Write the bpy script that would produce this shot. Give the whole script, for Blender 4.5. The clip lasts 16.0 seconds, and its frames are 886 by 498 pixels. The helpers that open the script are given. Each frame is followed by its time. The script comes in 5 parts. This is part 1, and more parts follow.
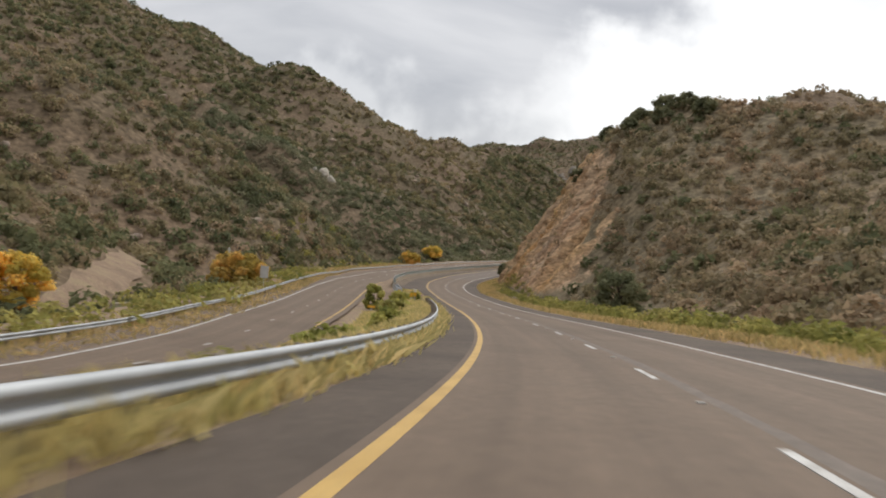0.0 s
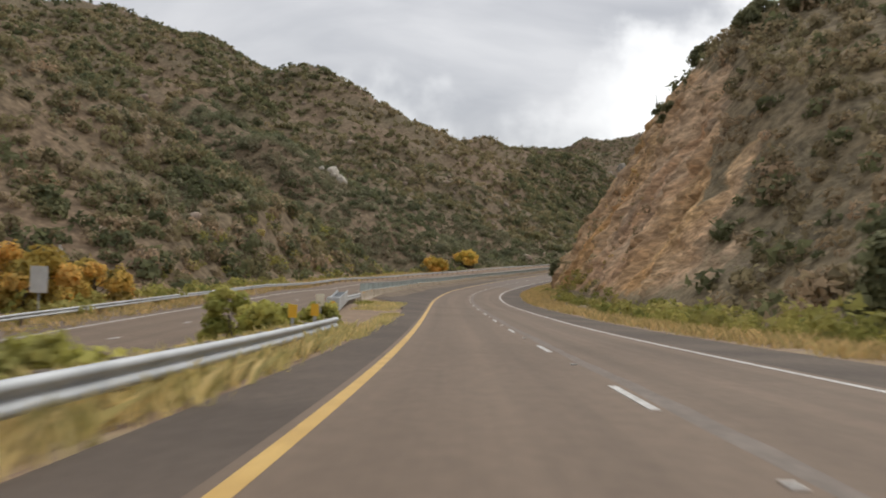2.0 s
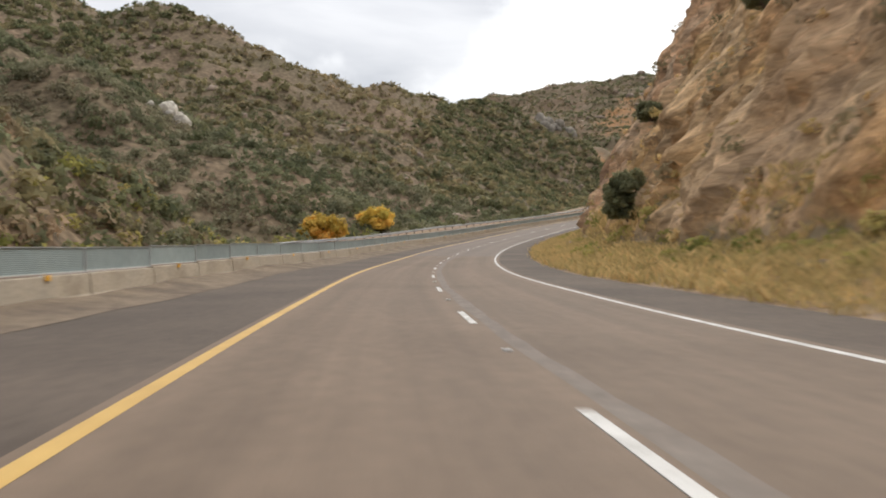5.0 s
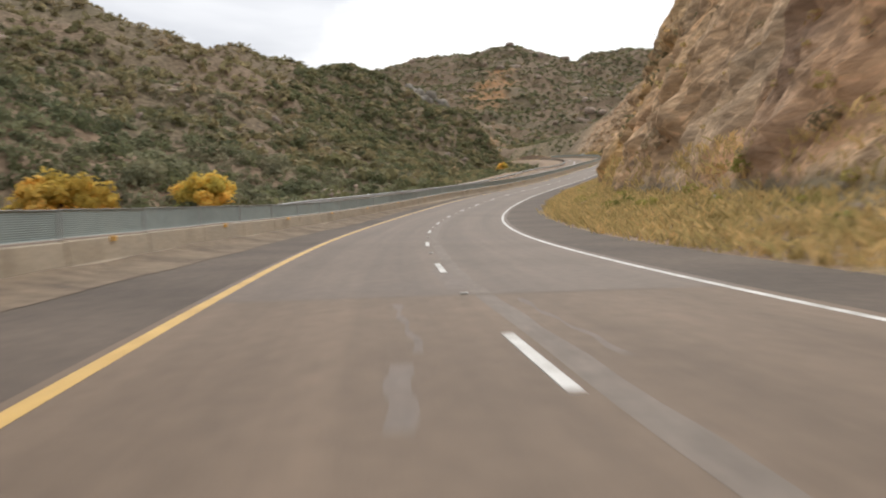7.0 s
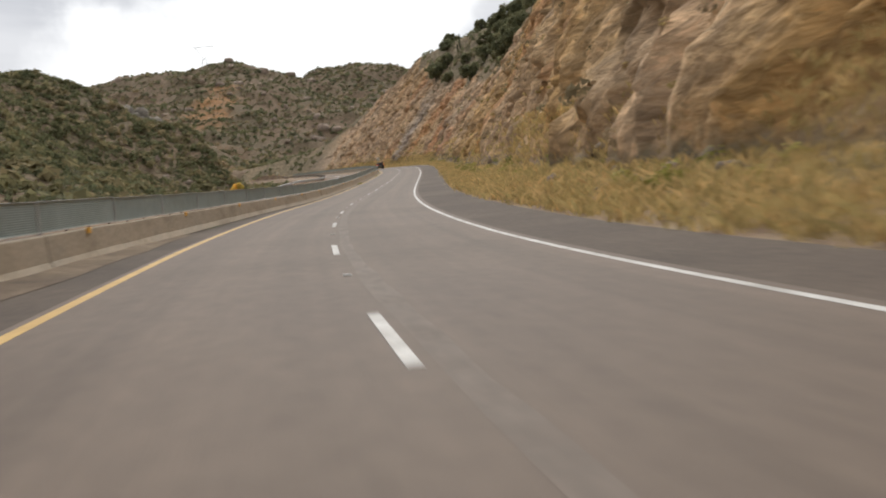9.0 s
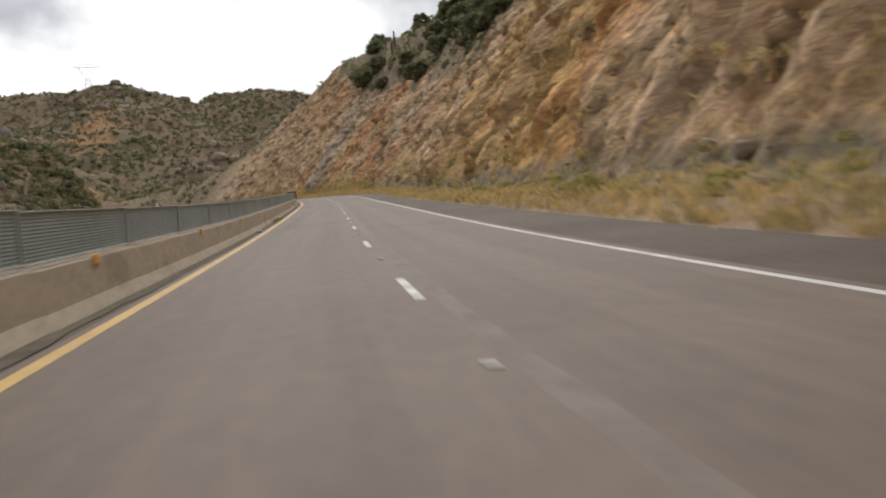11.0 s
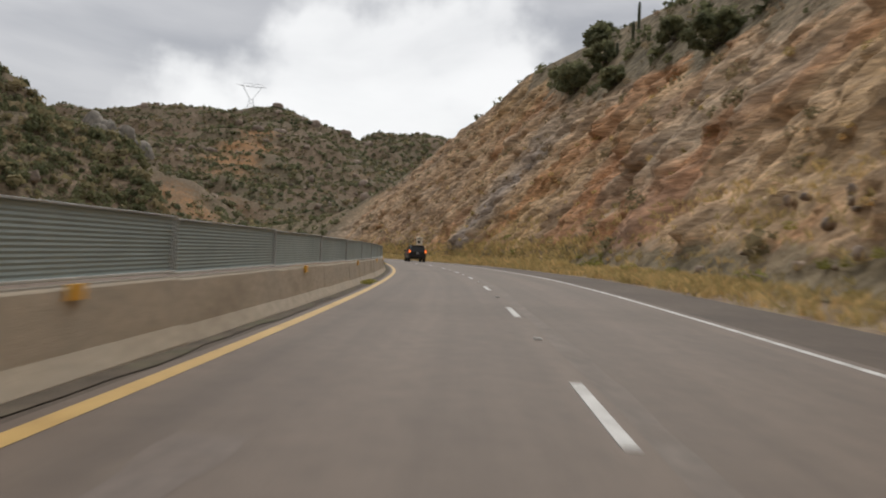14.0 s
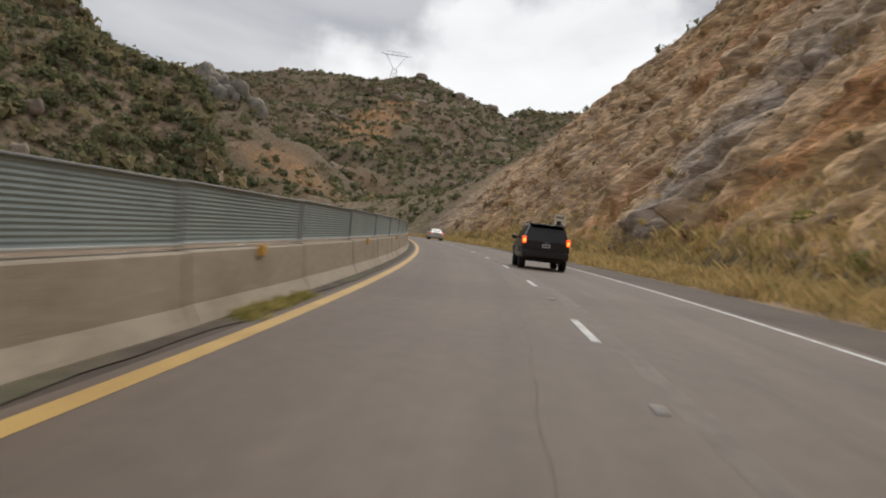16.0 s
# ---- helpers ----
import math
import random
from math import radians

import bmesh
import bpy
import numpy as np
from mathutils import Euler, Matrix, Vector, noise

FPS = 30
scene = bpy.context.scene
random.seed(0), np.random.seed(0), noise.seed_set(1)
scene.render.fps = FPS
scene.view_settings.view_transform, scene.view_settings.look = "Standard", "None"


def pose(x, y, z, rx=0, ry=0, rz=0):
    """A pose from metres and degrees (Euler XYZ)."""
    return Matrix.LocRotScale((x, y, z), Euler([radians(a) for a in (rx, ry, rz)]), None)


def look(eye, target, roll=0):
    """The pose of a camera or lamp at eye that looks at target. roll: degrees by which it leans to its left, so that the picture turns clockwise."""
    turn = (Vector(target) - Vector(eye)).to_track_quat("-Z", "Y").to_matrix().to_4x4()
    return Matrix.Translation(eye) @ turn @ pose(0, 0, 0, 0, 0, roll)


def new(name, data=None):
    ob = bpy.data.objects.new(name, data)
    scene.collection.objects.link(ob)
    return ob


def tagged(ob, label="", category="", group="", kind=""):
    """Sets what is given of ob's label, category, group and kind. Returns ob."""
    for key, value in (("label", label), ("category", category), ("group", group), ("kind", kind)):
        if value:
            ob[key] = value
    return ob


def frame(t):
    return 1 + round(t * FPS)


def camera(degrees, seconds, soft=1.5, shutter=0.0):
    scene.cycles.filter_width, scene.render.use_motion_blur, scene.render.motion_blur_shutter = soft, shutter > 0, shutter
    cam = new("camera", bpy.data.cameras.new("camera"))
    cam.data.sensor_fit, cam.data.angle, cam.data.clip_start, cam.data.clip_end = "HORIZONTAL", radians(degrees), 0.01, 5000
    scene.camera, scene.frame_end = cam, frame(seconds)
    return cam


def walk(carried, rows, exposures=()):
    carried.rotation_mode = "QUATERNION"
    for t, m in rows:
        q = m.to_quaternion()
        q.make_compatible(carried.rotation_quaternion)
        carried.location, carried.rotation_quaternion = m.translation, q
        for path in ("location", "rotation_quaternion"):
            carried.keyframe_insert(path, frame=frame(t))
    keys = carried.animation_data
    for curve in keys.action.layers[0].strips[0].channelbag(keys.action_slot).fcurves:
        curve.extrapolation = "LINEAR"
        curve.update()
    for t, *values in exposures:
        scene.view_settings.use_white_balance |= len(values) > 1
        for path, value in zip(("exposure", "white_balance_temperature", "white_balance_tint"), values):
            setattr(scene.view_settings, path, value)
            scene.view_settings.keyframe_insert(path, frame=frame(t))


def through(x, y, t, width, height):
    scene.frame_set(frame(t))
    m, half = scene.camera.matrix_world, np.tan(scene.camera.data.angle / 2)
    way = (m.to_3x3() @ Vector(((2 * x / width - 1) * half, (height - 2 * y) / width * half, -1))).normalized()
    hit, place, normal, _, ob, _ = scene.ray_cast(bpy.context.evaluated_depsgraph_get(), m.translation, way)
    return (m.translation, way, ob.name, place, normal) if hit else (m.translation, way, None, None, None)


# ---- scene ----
cam = camera(47.94, 16.0, soft=1.9, shutter=0.32)
PATH = [
    (0, -2.24, 0.16, 1.04, 89.06, -5.70, 7.50),
    (0.5, -2.70, 17.15, -0.12, 88.89, -6.22, 8.25),
    (1, -3.75, 33.85, -1.21, 88.77, -4.33, 10.56),
    (1.5, -5.41, 51.23, -2.26, 89.39, -4.21, 9.48),
    (2, -7.57, 68.25, -3.22, 89.85, -2.27, 10.15),
    (2.5, -9.97, 85.01, -4.12, 89.68, -2.11, 8.54),
    (3, -12.79, 102.49, -4.99, 88.69, -0.41, 5.91),
    (3.5, -15.74, 119.74, -5.73, 88.45, -0.69, 5.81),
    (3.7, -16.85, 126.31, -6.00, 88.09, 1.53, 5.33),
    (4.4, -21.04, 150.35, -6.91, 88.31, 1.71, 5.42),
    (5.1, -25.02, 174.69, -7.75, 88.53, 1.89, 4.54),
    (5.8, -28.38, 199.37, -8.41, 88.75, 2.07, 2.87),
    (6, -29.07, 206.03, -8.55, 88.78, 2.18, 1.69),
    (6.5, -30.73, 224.16, -8.89, 88.39, 1.73, 1.42),
    (7, -31.67, 241.97, -9.17, 87.27, 3.57, -3.30),
    (7.5, -31.77, 261.12, -9.30, 86.88, 5.75, -6.78),
    (8, -31.24, 279.83, -9.30, 86.35, 8.10, -12.23),
    (8.5, -29.83, 296.77, -9.22, 86.70, 9.19, -15.06),
    (8.7, -29.01, 304.16, -9.14, 87.05, 7.56, -16.91),
    (9.4, -25.33, 328.48, -8.66, 87.49, 7.03, -20.68),
    (10.1, -20.02, 352.06, -7.91, 87.93, 6.50, -23.89),
    (10.8, -13.59, 374.91, -7.12, 88.37, 5.96, -25.74),
    (11, -11.58, 381.60, -6.88, 88.90, 5.75, -24.85),
    (11.5, -6.68, 397.35, -6.24, 90.70, 1.87, -23.40),
    (12, -1.37, 413.39, -5.49, 91.38, 0.48, -22.20),
    (12.5, 4.35, 430.33, -4.60, 91.32, 0.09, -20.72),
    (13, 9.61, 445.81, -3.74, 91.91, -2.05, -19.65),
    (13.5, 15.34, 462.85, -2.79, 92.37, -0.59, -17.26),
    (14, 20.59, 478.85, -1.89, 93.13, -3.54, -16.41),
    (14.5, 25.61, 494.85, -1.00, 92.48, -3.68, -12.41),
    (15, 30.34, 510.95, -0.11, 92.31, -5.64, -10.59),
    (15.5, 34.42, 526.55, 0.70, 91.70, -5.60, -9.19),
    (16, 38.42, 543.86, 1.58, 91.62, -7.33, -8.15),
]
walk(cam, [(t, pose(*m)) for t, *m in PATH], exposures=[(0, 0.25), (2.0, 0.25), (3.0, 0.28), (3.5, 0.55), (6.0, 0.62), (7.5, 0.58), (8.7, 0.38), (10.8, 0.27), (12.0, 0.02), (13.5, -0.02), (16.0, 0.03)])

# the road: curvature (1/m), grade and crossfall at every 20 m from -40 m on, along the lane divider
ROAD_BEND = [0.00387, 0.00339, 0.00291, 0.00238, 0.00186, 0.00158, 0.00115, 0.00027, 0.00006, -0.00001, -0.00069, -0.00119, -0.00153, -0.00196, -0.00210, -0.00223, -0.00250, -0.00282, -0.00313, -0.00286, -0.00199, -0.00120, -0.00064, -0.00019, 0.00007, 0.00023, 0.00047, 0.00093, 0.00144, 0.00195, 0.00226, 0.00198, 0.00152, 0.00108, 0.00071, 0.00041, 0.00018, -0.00001, -0.00014, -0.00025, -0.00033, -0.00039, -0.00044, -0.00049, -0.00053]
ROAD_GRADE = [-0.0685, -0.0682, -0.0675, -0.0657, -0.0616, -0.0578, -0.0552, -0.0489, -0.0408, -0.0382, -0.0360, -0.0294, -0.0225, -0.0192, -0.0143, -0.0029, 0.0016, 0.0089, 0.0205, 0.0316, 0.0336, 0.0338, 0.0419, 0.0484, 0.0519, 0.0527, 0.0534, 0.0547, 0.0534, 0.0482, 0.0508, 0.0451, 0.0383, 0.0325, 0.0266, 0.0209, 0.0158, 0.0112, 0.0072, 0.0038, 0.0009, -0.0017, -0.0041, -0.0063, -0.0085]
ROAD_FALL = [0.0423, 0.0449, 0.0504, 0.0600, 0.0599, 0.0487, 0.0276, 0.0104, -0.0069, -0.0167, -0.0246, -0.0262, -0.0226, -0.0372, -0.0331, -0.0361, -0.0419, -0.0368, -0.0393, -0.0424, -0.0308, -0.0210, -0.0083, 0.0007, 0.0004, -0.0061, -0.0115, 0.0097, 0.0251, 0.0353, 0.0314, 0.0243, 0.0198, 0.0142, 0.0110, 0.0086, 0.0067, 0.0053, 0.0042, 0.0033, 0.0027, 0.0022, 0.0019, 0.0017, 0.0016]
DASH_PHASE = 8.17
LEFT_EDGE, RIGHT_EDGE = -3.54, 3.73


# ---- light ----
world = bpy.data.worlds.new("overcast_sky")
scene.world = world
world.use_nodes = True
wn, wl = world.node_tree.nodes, world.node_tree.links
wn.clear()
w_out, w_bg = wn.new("ShaderNodeOutputWorld"), wn.new("ShaderNodeBackground")
w_sky = wn.new("ShaderNodeTexSky")
w_sky.sky_type, w_sky.sun_disc, w_sky.sun_elevation, w_sky.sun_rotation = "NISHITA", False, radians(48), radians(20)
w_co, w_map = wn.new("ShaderNodeTexCoord"), wn.new("ShaderNodeMapping")
w_map.inputs["Scale"].default_value = (2.0, 2.0, 6.0)
w_n = wn.new("ShaderNodeTexNoise")
w_n.inputs["Scale"].default_value, w_n.inputs["Detail"].default_value, w_n.inputs["Distortion"].default_value = 1.7, 7, 0.35
w_r = wn.new("ShaderNodeValToRGB")
w_r.color_ramp.elements[0].position, w_r.color_ramp.elements[0].color = 0.38, (0.40, 0.41, 0.44, 1)
w_r.color_ramp.elements[1].position, w_r.color_ramp.elements[1].color = 0.64, (0.63, 0.63, 0.645, 1)
w_mul = wn.new("ShaderNodeMix")
w_mul.data_type = "RGBA"
w_mul.inputs[0].default_value = 0.93
w_dim = wn.new("ShaderNodeMix")
w_dim.data_type, w_dim.blend_type = "RGBA", "MULTIPLY"
w_dim.inputs[0].default_value, w_dim.inputs[7].default_value = 1.0, (0.1, 0.1, 0.1, 1)
wl.new(w_co.outputs["Generated"], w_map.inputs["Vector"])
wl.new(w_map.outputs["Vector"], w_n.inputs["Vector"])
wl.new(w_n.outputs["Fac"], w_r.inputs["Fac"])
wl.new(w_sky.outputs["Color"], w_dim.inputs[6])
wl.new(w_dim.outputs[2], w_mul.inputs[6])
# thin bright places in the cloud, with ragged edges, round the veiled sun and low over the canyon
w_warp, w_shift, w_move = wn.new("ShaderNodeTexNoise"), wn.new("ShaderNodeVectorMath"), wn.new("ShaderNodeVectorMath")
w_warp.inputs["Scale"].default_value, w_warp.inputs["Detail"].default_value = 5.0, 6
w_shift.operation, w_move.operation = "MULTIPLY_ADD", "ADD"
w_shift.inputs[1].default_value, w_shift.inputs[2].default_value = (0.26, 0.26, 0.18), (-0.13, -0.13, -0.09)
wl.new(w_co.outputs["Generated"], w_warp.inputs["Vector"])
wl.new(w_warp.outputs["Color"], w_shift.inputs[0])
wl.new(w_co.outputs["Generated"], w_move.inputs[0])
wl.new(w_shift.outputs["Vector"], w_move.inputs[1])
cloud = w_r.outputs["Color"]
for east, up_, wide, amount in ((13.5, 14.0, 15.5, 0.95), (-2.0, 5.0, 12.0, 0.4)):
    w_dot, w_gap, w_mix = wn.new("ShaderNodeVectorMath"), wn.new("ShaderNodeMapRange"), wn.new("ShaderNodeMix")
    w_dot.operation, w_gap.interpolation_type, w_mix.data_type = "DOT_PRODUCT", "SMOOTHSTEP", "RGBA"
    w_dot.inputs[1].default_value = (math.sin(radians(east)) * math.cos(radians(up_)), math.cos(radians(east)) * math.cos(radians(up_)), math.sin(radians(up_)))
    w_gap.inputs["From Min"].default_value, w_gap.inputs["From Max"].default_value = math.cos(radians(wide)), 1.0
    w_gap.inputs["To Max"].default_value = amount
    w_thin, w_part = wn.new("ShaderNodeMapRange"), wn.new("ShaderNodeMath")
    w_thin.inputs["From Min"].default_value, w_thin.inputs["From Max"].default_value, w_thin.inputs["To Min"].default_value = 0.36, 0.58, 0.75
    w_part.operation = "MULTIPLY"
    w_mix.inputs[7].default_value = (1.0, 1.0, 0.995, 1)
    wl.new(w_move.outputs["Vector"], w_dot.inputs[0])
    wl.new(w_dot.outputs["Value"], w_gap.inputs["Value"])
    wl.new(w_n.outputs["Fac"], w_thin.inputs["Value"])
    wl.new(w_gap.outputs["Result"], w_part.inputs[0])
    wl.new(w_thin.outputs["Result"], w_part.inputs[1])
    wl.new(w_part.outputs["Value"], w_mix.inputs[0])
    wl.new(cloud, w_mix.inputs[6])
    cloud = w_mix.outputs[2]
wl.new(cloud, w_mul.inputs[7])
wl.new(w_mul.outputs[2], w_bg.inputs["Color"])
w_bg.inputs["Strength"].default_value = 1.0
wl.new(w_bg.outputs["Background"], w_out.inputs["Surface"])

sun = new("sun", bpy.data.lights.new("sun", "SUN"))
sun.data.energy, sun.data.angle, sun.data.color = 1.85, radians(30), (1.0, 0.96, 0.9)
sun.matrix_basis = look((0, 0, 300), (-90, -200, 40))


# ---- materials ----
def mat(name, colors, size=1.0, rough_=0.85, bump=0.0, bump_size=None, fine=6.0, metal=0.0, stretch=(1, 1, 1), spread=0.5, island=0.0, spec=0.4, lo=0.35, hi=0.65, obj_random=0.0, detail=6):
    """A material of two to four colours mixed by noise at two scales, in metres, with a fine bump."""
    m = bpy.data.materials.new(name)
    m.use_nodes = True
    n, l = m.node_tree.nodes, m.node_tree.links
    p = n["Principled BSDF"]
    co, mp = n.new("ShaderNodeNewGeometry"), n.new("ShaderNodeMapping")
    mp.inputs["Scale"].default_value = stretch
    l.new(co.outputs["Position"], mp.inputs["Vector"])
    big = n.new("ShaderNodeTexNoise")
    big.inputs["Scale"].default_value, big.inputs["Detail"].default_value = 1 / size, detail
    l.new(mp.outputs["Vector"], big.inputs["Vector"])
    small = n.new("ShaderNodeTexNoise")
    small.inputs["Scale"].default_value, small.inputs["Detail"].default_value = fine / size, 5
    l.new(mp.outputs["Vector"], small.inputs["Vector"])
    ramp = n.new("ShaderNodeValToRGB")
    e = ramp.color_ramp.elements
    for i, c in enumerate(colors):
        at_ = lo + (hi - lo) * i / max(1, len(colors) - 1)
        el = e[i] if i < 2 else e.new(at_)
        el.position, el.color = at_, (*c, 1)
    l.new(big.outputs["Fac"], ramp.inputs["Fac"])
    val = n.new("ShaderNodeMapRange")
    val.inputs["From Min"].default_value, val.inputs["From Max"].default_value = 0.25, 0.75
    val.inputs["To Min"].default_value, val.inputs["To Max"].default_value = 1 - spread, 1 + spread
    l.new(small.outputs["Fac"], val.inputs["Value"])
    last = val.outputs["Result"]
    if island or obj_random:
        rnd = n.new("ShaderNodeMapRange")
        amount = island or obj_random
        rnd.inputs["To Min"].default_value, rnd.inputs["To Max"].default_value = 1 - amount, 1 + amount
        if island:
            l.new(co.outputs["Random Per Island"], rnd.inputs["Value"])
        else:
            l.new(n.new("ShaderNodeObjectInfo").outputs["Random"], rnd.inputs["Value"])
        mu = n.new("ShaderNodeMath")
        mu.operation = "MULTIPLY"
        l.new(last, mu.inputs[0])
        l.new(rnd.outputs["Result"], mu.inputs[1])
        last = mu.outputs["Value"]
    hsv = n.new("ShaderNodeHueSaturation")
    l.new(ramp.outputs["Color"], hsv.inputs["Color"])
    l.new(last, hsv.inputs["Value"])
    l.new(hsv.outputs["Color"], p.inputs["Base Color"])
    p.inputs["Roughness"].default_value, p.inputs["Metallic"].default_value = rough_, metal
    p.inputs["Specular IOR Level"].default_value = spec
    if bump:
        b = n.new("ShaderNodeBump")
        b.inputs["Strength"].default_value, b.inputs["Distance"].default_value = 0.8, bump
        grit = n.new("ShaderNodeTexNoise")
        grit.inputs["Scale"].default_value, grit.inputs["Detail"].default_value = 1 / (bump_size or size / fine), 8
        l.new(mp.outputs["Vector"], grit.inputs["Vector"])
        l.new(grit.outputs["Fac"], b.inputs["Height"])
        l.new(b.outputs["Normal"], p.inputs["Normal"])
    return m


def glow(name, color, strength):
    m = bpy.data.materials.new(name)
    m.use_nodes = True
    p = m.node_tree.nodes["Principled BSDF"]
    p.inputs["Base Color"].default_value = (*color, 1)
    p.inputs["Emission Color"].default_value, p.inputs["Emission Strength"].default_value = (*color, 1), strength
    return m


def strata_colour(n, l, weather):
    """Rock colours by the mesh's own layers: kinds of rock, and rusty seams, under the weathering."""
    kind, seam, ramp, rust, mul = n.new("ShaderNodeAttribute"), n.new("ShaderNodeAttribute"), n.new("ShaderNodeValToRGB"), n.new("ShaderNodeMix"), n.new("ShaderNodeMix")
    kind.attribute_name, seam.attribute_name = "strata", "seam"
    for k, (where, c) in enumerate(((0.05, (0.345, 0.285, 0.24)), (0.95, (0.45, 0.285, 0.125)), (0.3, (0.44, 0.33, 0.228)), (0.5, (0.49, 0.338, 0.212)), (0.7, (0.46, 0.32, 0.188)))):
        el = ramp.color_ramp.elements[k] if k < 2 else ramp.color_ramp.elements.new(where)
        el.position, el.color = where, (*c, 1)
    rust.data_type, mul.data_type, mul.blend_type = "RGBA", "RGBA", "MULTIPLY"
    rust.inputs[7].default_value, mul.inputs[0].default_value = (0.47, 0.215, 0.095, 1), 1.0
    l.new(kind.outputs["Fac"], ramp.inputs["Fac"])
    l.new(seam.outputs["Fac"], rust.inputs[0])
    l.new(ramp.outputs["Color"], rust.inputs[6])
    l.new(rust.outputs[2], mul.inputs[6])
    l.new(weather, mul.inputs[7])
    last = mul.outputs[2]
    bed = n.new("ShaderNodeAttribute")
    bed.attribute_name = "bed"
    for size, low, high in ((1.3, 0.84, 1.16), (0.42, 0.78, 1.22)):
        cell, cut_, level, hsv = n.new("ShaderNodeTexVoronoi"), n.new("ShaderNodeSeparateColor"), n.new("ShaderNodeMapRange"), n.new("ShaderNodeHueSaturation")
        cell.inputs["Scale"].default_value = 1 / size
        level.inputs["To Min"].default_value, level.inputs["To Max"].default_value = low, high
        l.new(bed.outputs["Vector"], cell.inputs["Vector"])
        l.new(cell.outputs["Color"], cut_.inputs["Color"])
        l.new(cut_.outputs["Red"], level.inputs["Value"])
        l.new(last, hsv.inputs["Color"])
        l.new(level.outputs["Result"], hsv.inputs["Value"])
        last = hsv.outputs["Color"]
    return last


def land_mat(name, rock, soil_colors, rock_size, soil_size, bump, bump_size, layout="", mottle=9, strata=False):
    """Bare rock and grown-over soil, blended by the mesh's own soil layer and broken up by noise."""
    m = mat(name, rock, rock_size, 0.93, bump, bump_size, 12, spread=0.4 if strata else 0.52, stretch=(1, 1, 0.7), lo=0.3, hi=0.72, detail=9, spec=0.15)
    n, l = m.node_tree.nodes, m.node_tree.links
    p = n["Principled BSDF"]
    rock_out = p.inputs["Base Color"].links[0].from_socket
    if strata:
        rock_out = strata_colour(n, l, rock_out)
    geo = n.new("ShaderNodeNewGeometry")
    big, small = n.new("ShaderNodeTexNoise"), n.new("ShaderNodeTexNoise")
    big.inputs["Scale"].default_value, big.inputs["Detail"].default_value = 1 / soil_size, 7
    small.inputs["Scale"].default_value, small.inputs["Detail"].default_value = mottle / soil_size, 6
    ramp = n.new("ShaderNodeValToRGB")
    for k, c in enumerate(soil_colors):
        where = 0.3 + 0.42 * k / (len(soil_colors) - 1)
        el = ramp.color_ramp.elements[k] if k < 2 else ramp.color_ramp.elements.new(where)
        el.position, el.color = where, (*c, 1)
    dim = n.new("ShaderNodeMapRange")
    dim.inputs["From Min"].default_value, dim.inputs["From Max"].default_value, dim.inputs["To Min"].default_value, dim.inputs["To Max"].default_value = 0.3, 0.7, 0.5, 1.5
    hsv = n.new("ShaderNodeHueSaturation")
    for node in (big, small):
        l.new(geo.outputs["Position"], node.inputs["Vector"])
    l.new(big.outputs["Fac"], ramp.inputs["Fac"])
    l.new(small.outputs["Fac"], dim.inputs["Value"])
    l.new(ramp.outputs["Color"], hsv.inputs["Color"])
    l.new(dim.outputs["Result"], hsv.inputs["Value"])
    layer = n.new("ShaderNodeAttribute")
    layer.attribute_name = "soil"
    add, cut_ = n.new("ShaderNodeMath"), n.new("ShaderNodeMapRange")
    l.new(layer.outputs["Fac"], add.inputs[0])
    l.new(small.outputs["Fac"], add.inputs[1])
    cut_.inputs["From Min"].default_value, cut_.inputs["From Max"].default_value = 0.85, 1.15
    l.new(add.outputs["Value"], cut_.inputs["Value"])
    mix = n.new("ShaderNodeMix")
    mix.data_type = "RGBA"
    l.new(cut_.outputs["Result"], mix.inputs[0])
    l.new(rock_out, mix.inputs[6])
    l.new(hsv.outputs["Color"], mix.inputs[7])
    l.new(mix.outputs[2], p.inputs["Base Color"])
    if layout:
        own = n.new("ShaderNodeAttribute")
        own.attribute_name = layout
        for node in n:
            if node.type == "MAPPING" or node in (big, small):
                l.new(own.outputs["Vector"], node.inputs["Vector"])
    return m


def leaf_mat(name, colors, size, island=0.35, tint=0.3, through=0.42, bump=0.0):
    """Leaves that let some light through; each plant has its own tint."""
    m = mat(name, colors, size, 0.85, bump, 0.45, spread=0.2, island=island * 0.6, spec=0.1, lo=0.3, hi=0.72)
    n, l = m.node_tree.nodes, m.node_tree.links
    p, out = n["Principled BSDF"], n["Material Output"]
    own, level, hue, hsv = n.new("ShaderNodeAttribute"), n.new("ShaderNodeMapRange"), n.new("ShaderNodeMapRange"), n.new("ShaderNodeHueSaturation")
    own.attribute_name = "tint"
    level.inputs["To Min"].default_value, level.inputs["To Max"].default_value = 1 - tint, 1 + tint
    hue.inputs["To Min"].default_value, hue.inputs["To Max"].default_value = 0.512, 0.488
    l.new(own.outputs["Fac"], level.inputs["Value"])
    l.new(own.outputs["Fac"], hue.inputs["Value"])
    l.new(p.inputs["Base Color"].links[0].from_socket, hsv.inputs["Color"])
    l.new(level.outputs["Result"], hsv.inputs["Value"])
    l.new(hue.outputs["Result"], hsv.inputs["Hue"])
    l.new(hsv.outputs["Color"], p.inputs["Base Color"])
    if not through:
        return m
    tr, mix = n.new("ShaderNodeBsdfTranslucent"), n.new("ShaderNodeMixShader")
    l.new(hsv.outputs["Color"], tr.inputs["Color"])
    mix.inputs[0].default_value = through
    l.new(p.outputs["BSDF"], mix.inputs[1])
    l.new(tr.outputs["BSDF"], mix.inputs[2])
    l.new(mix.outputs["Shader"], out.inputs["Surface"])
    return m


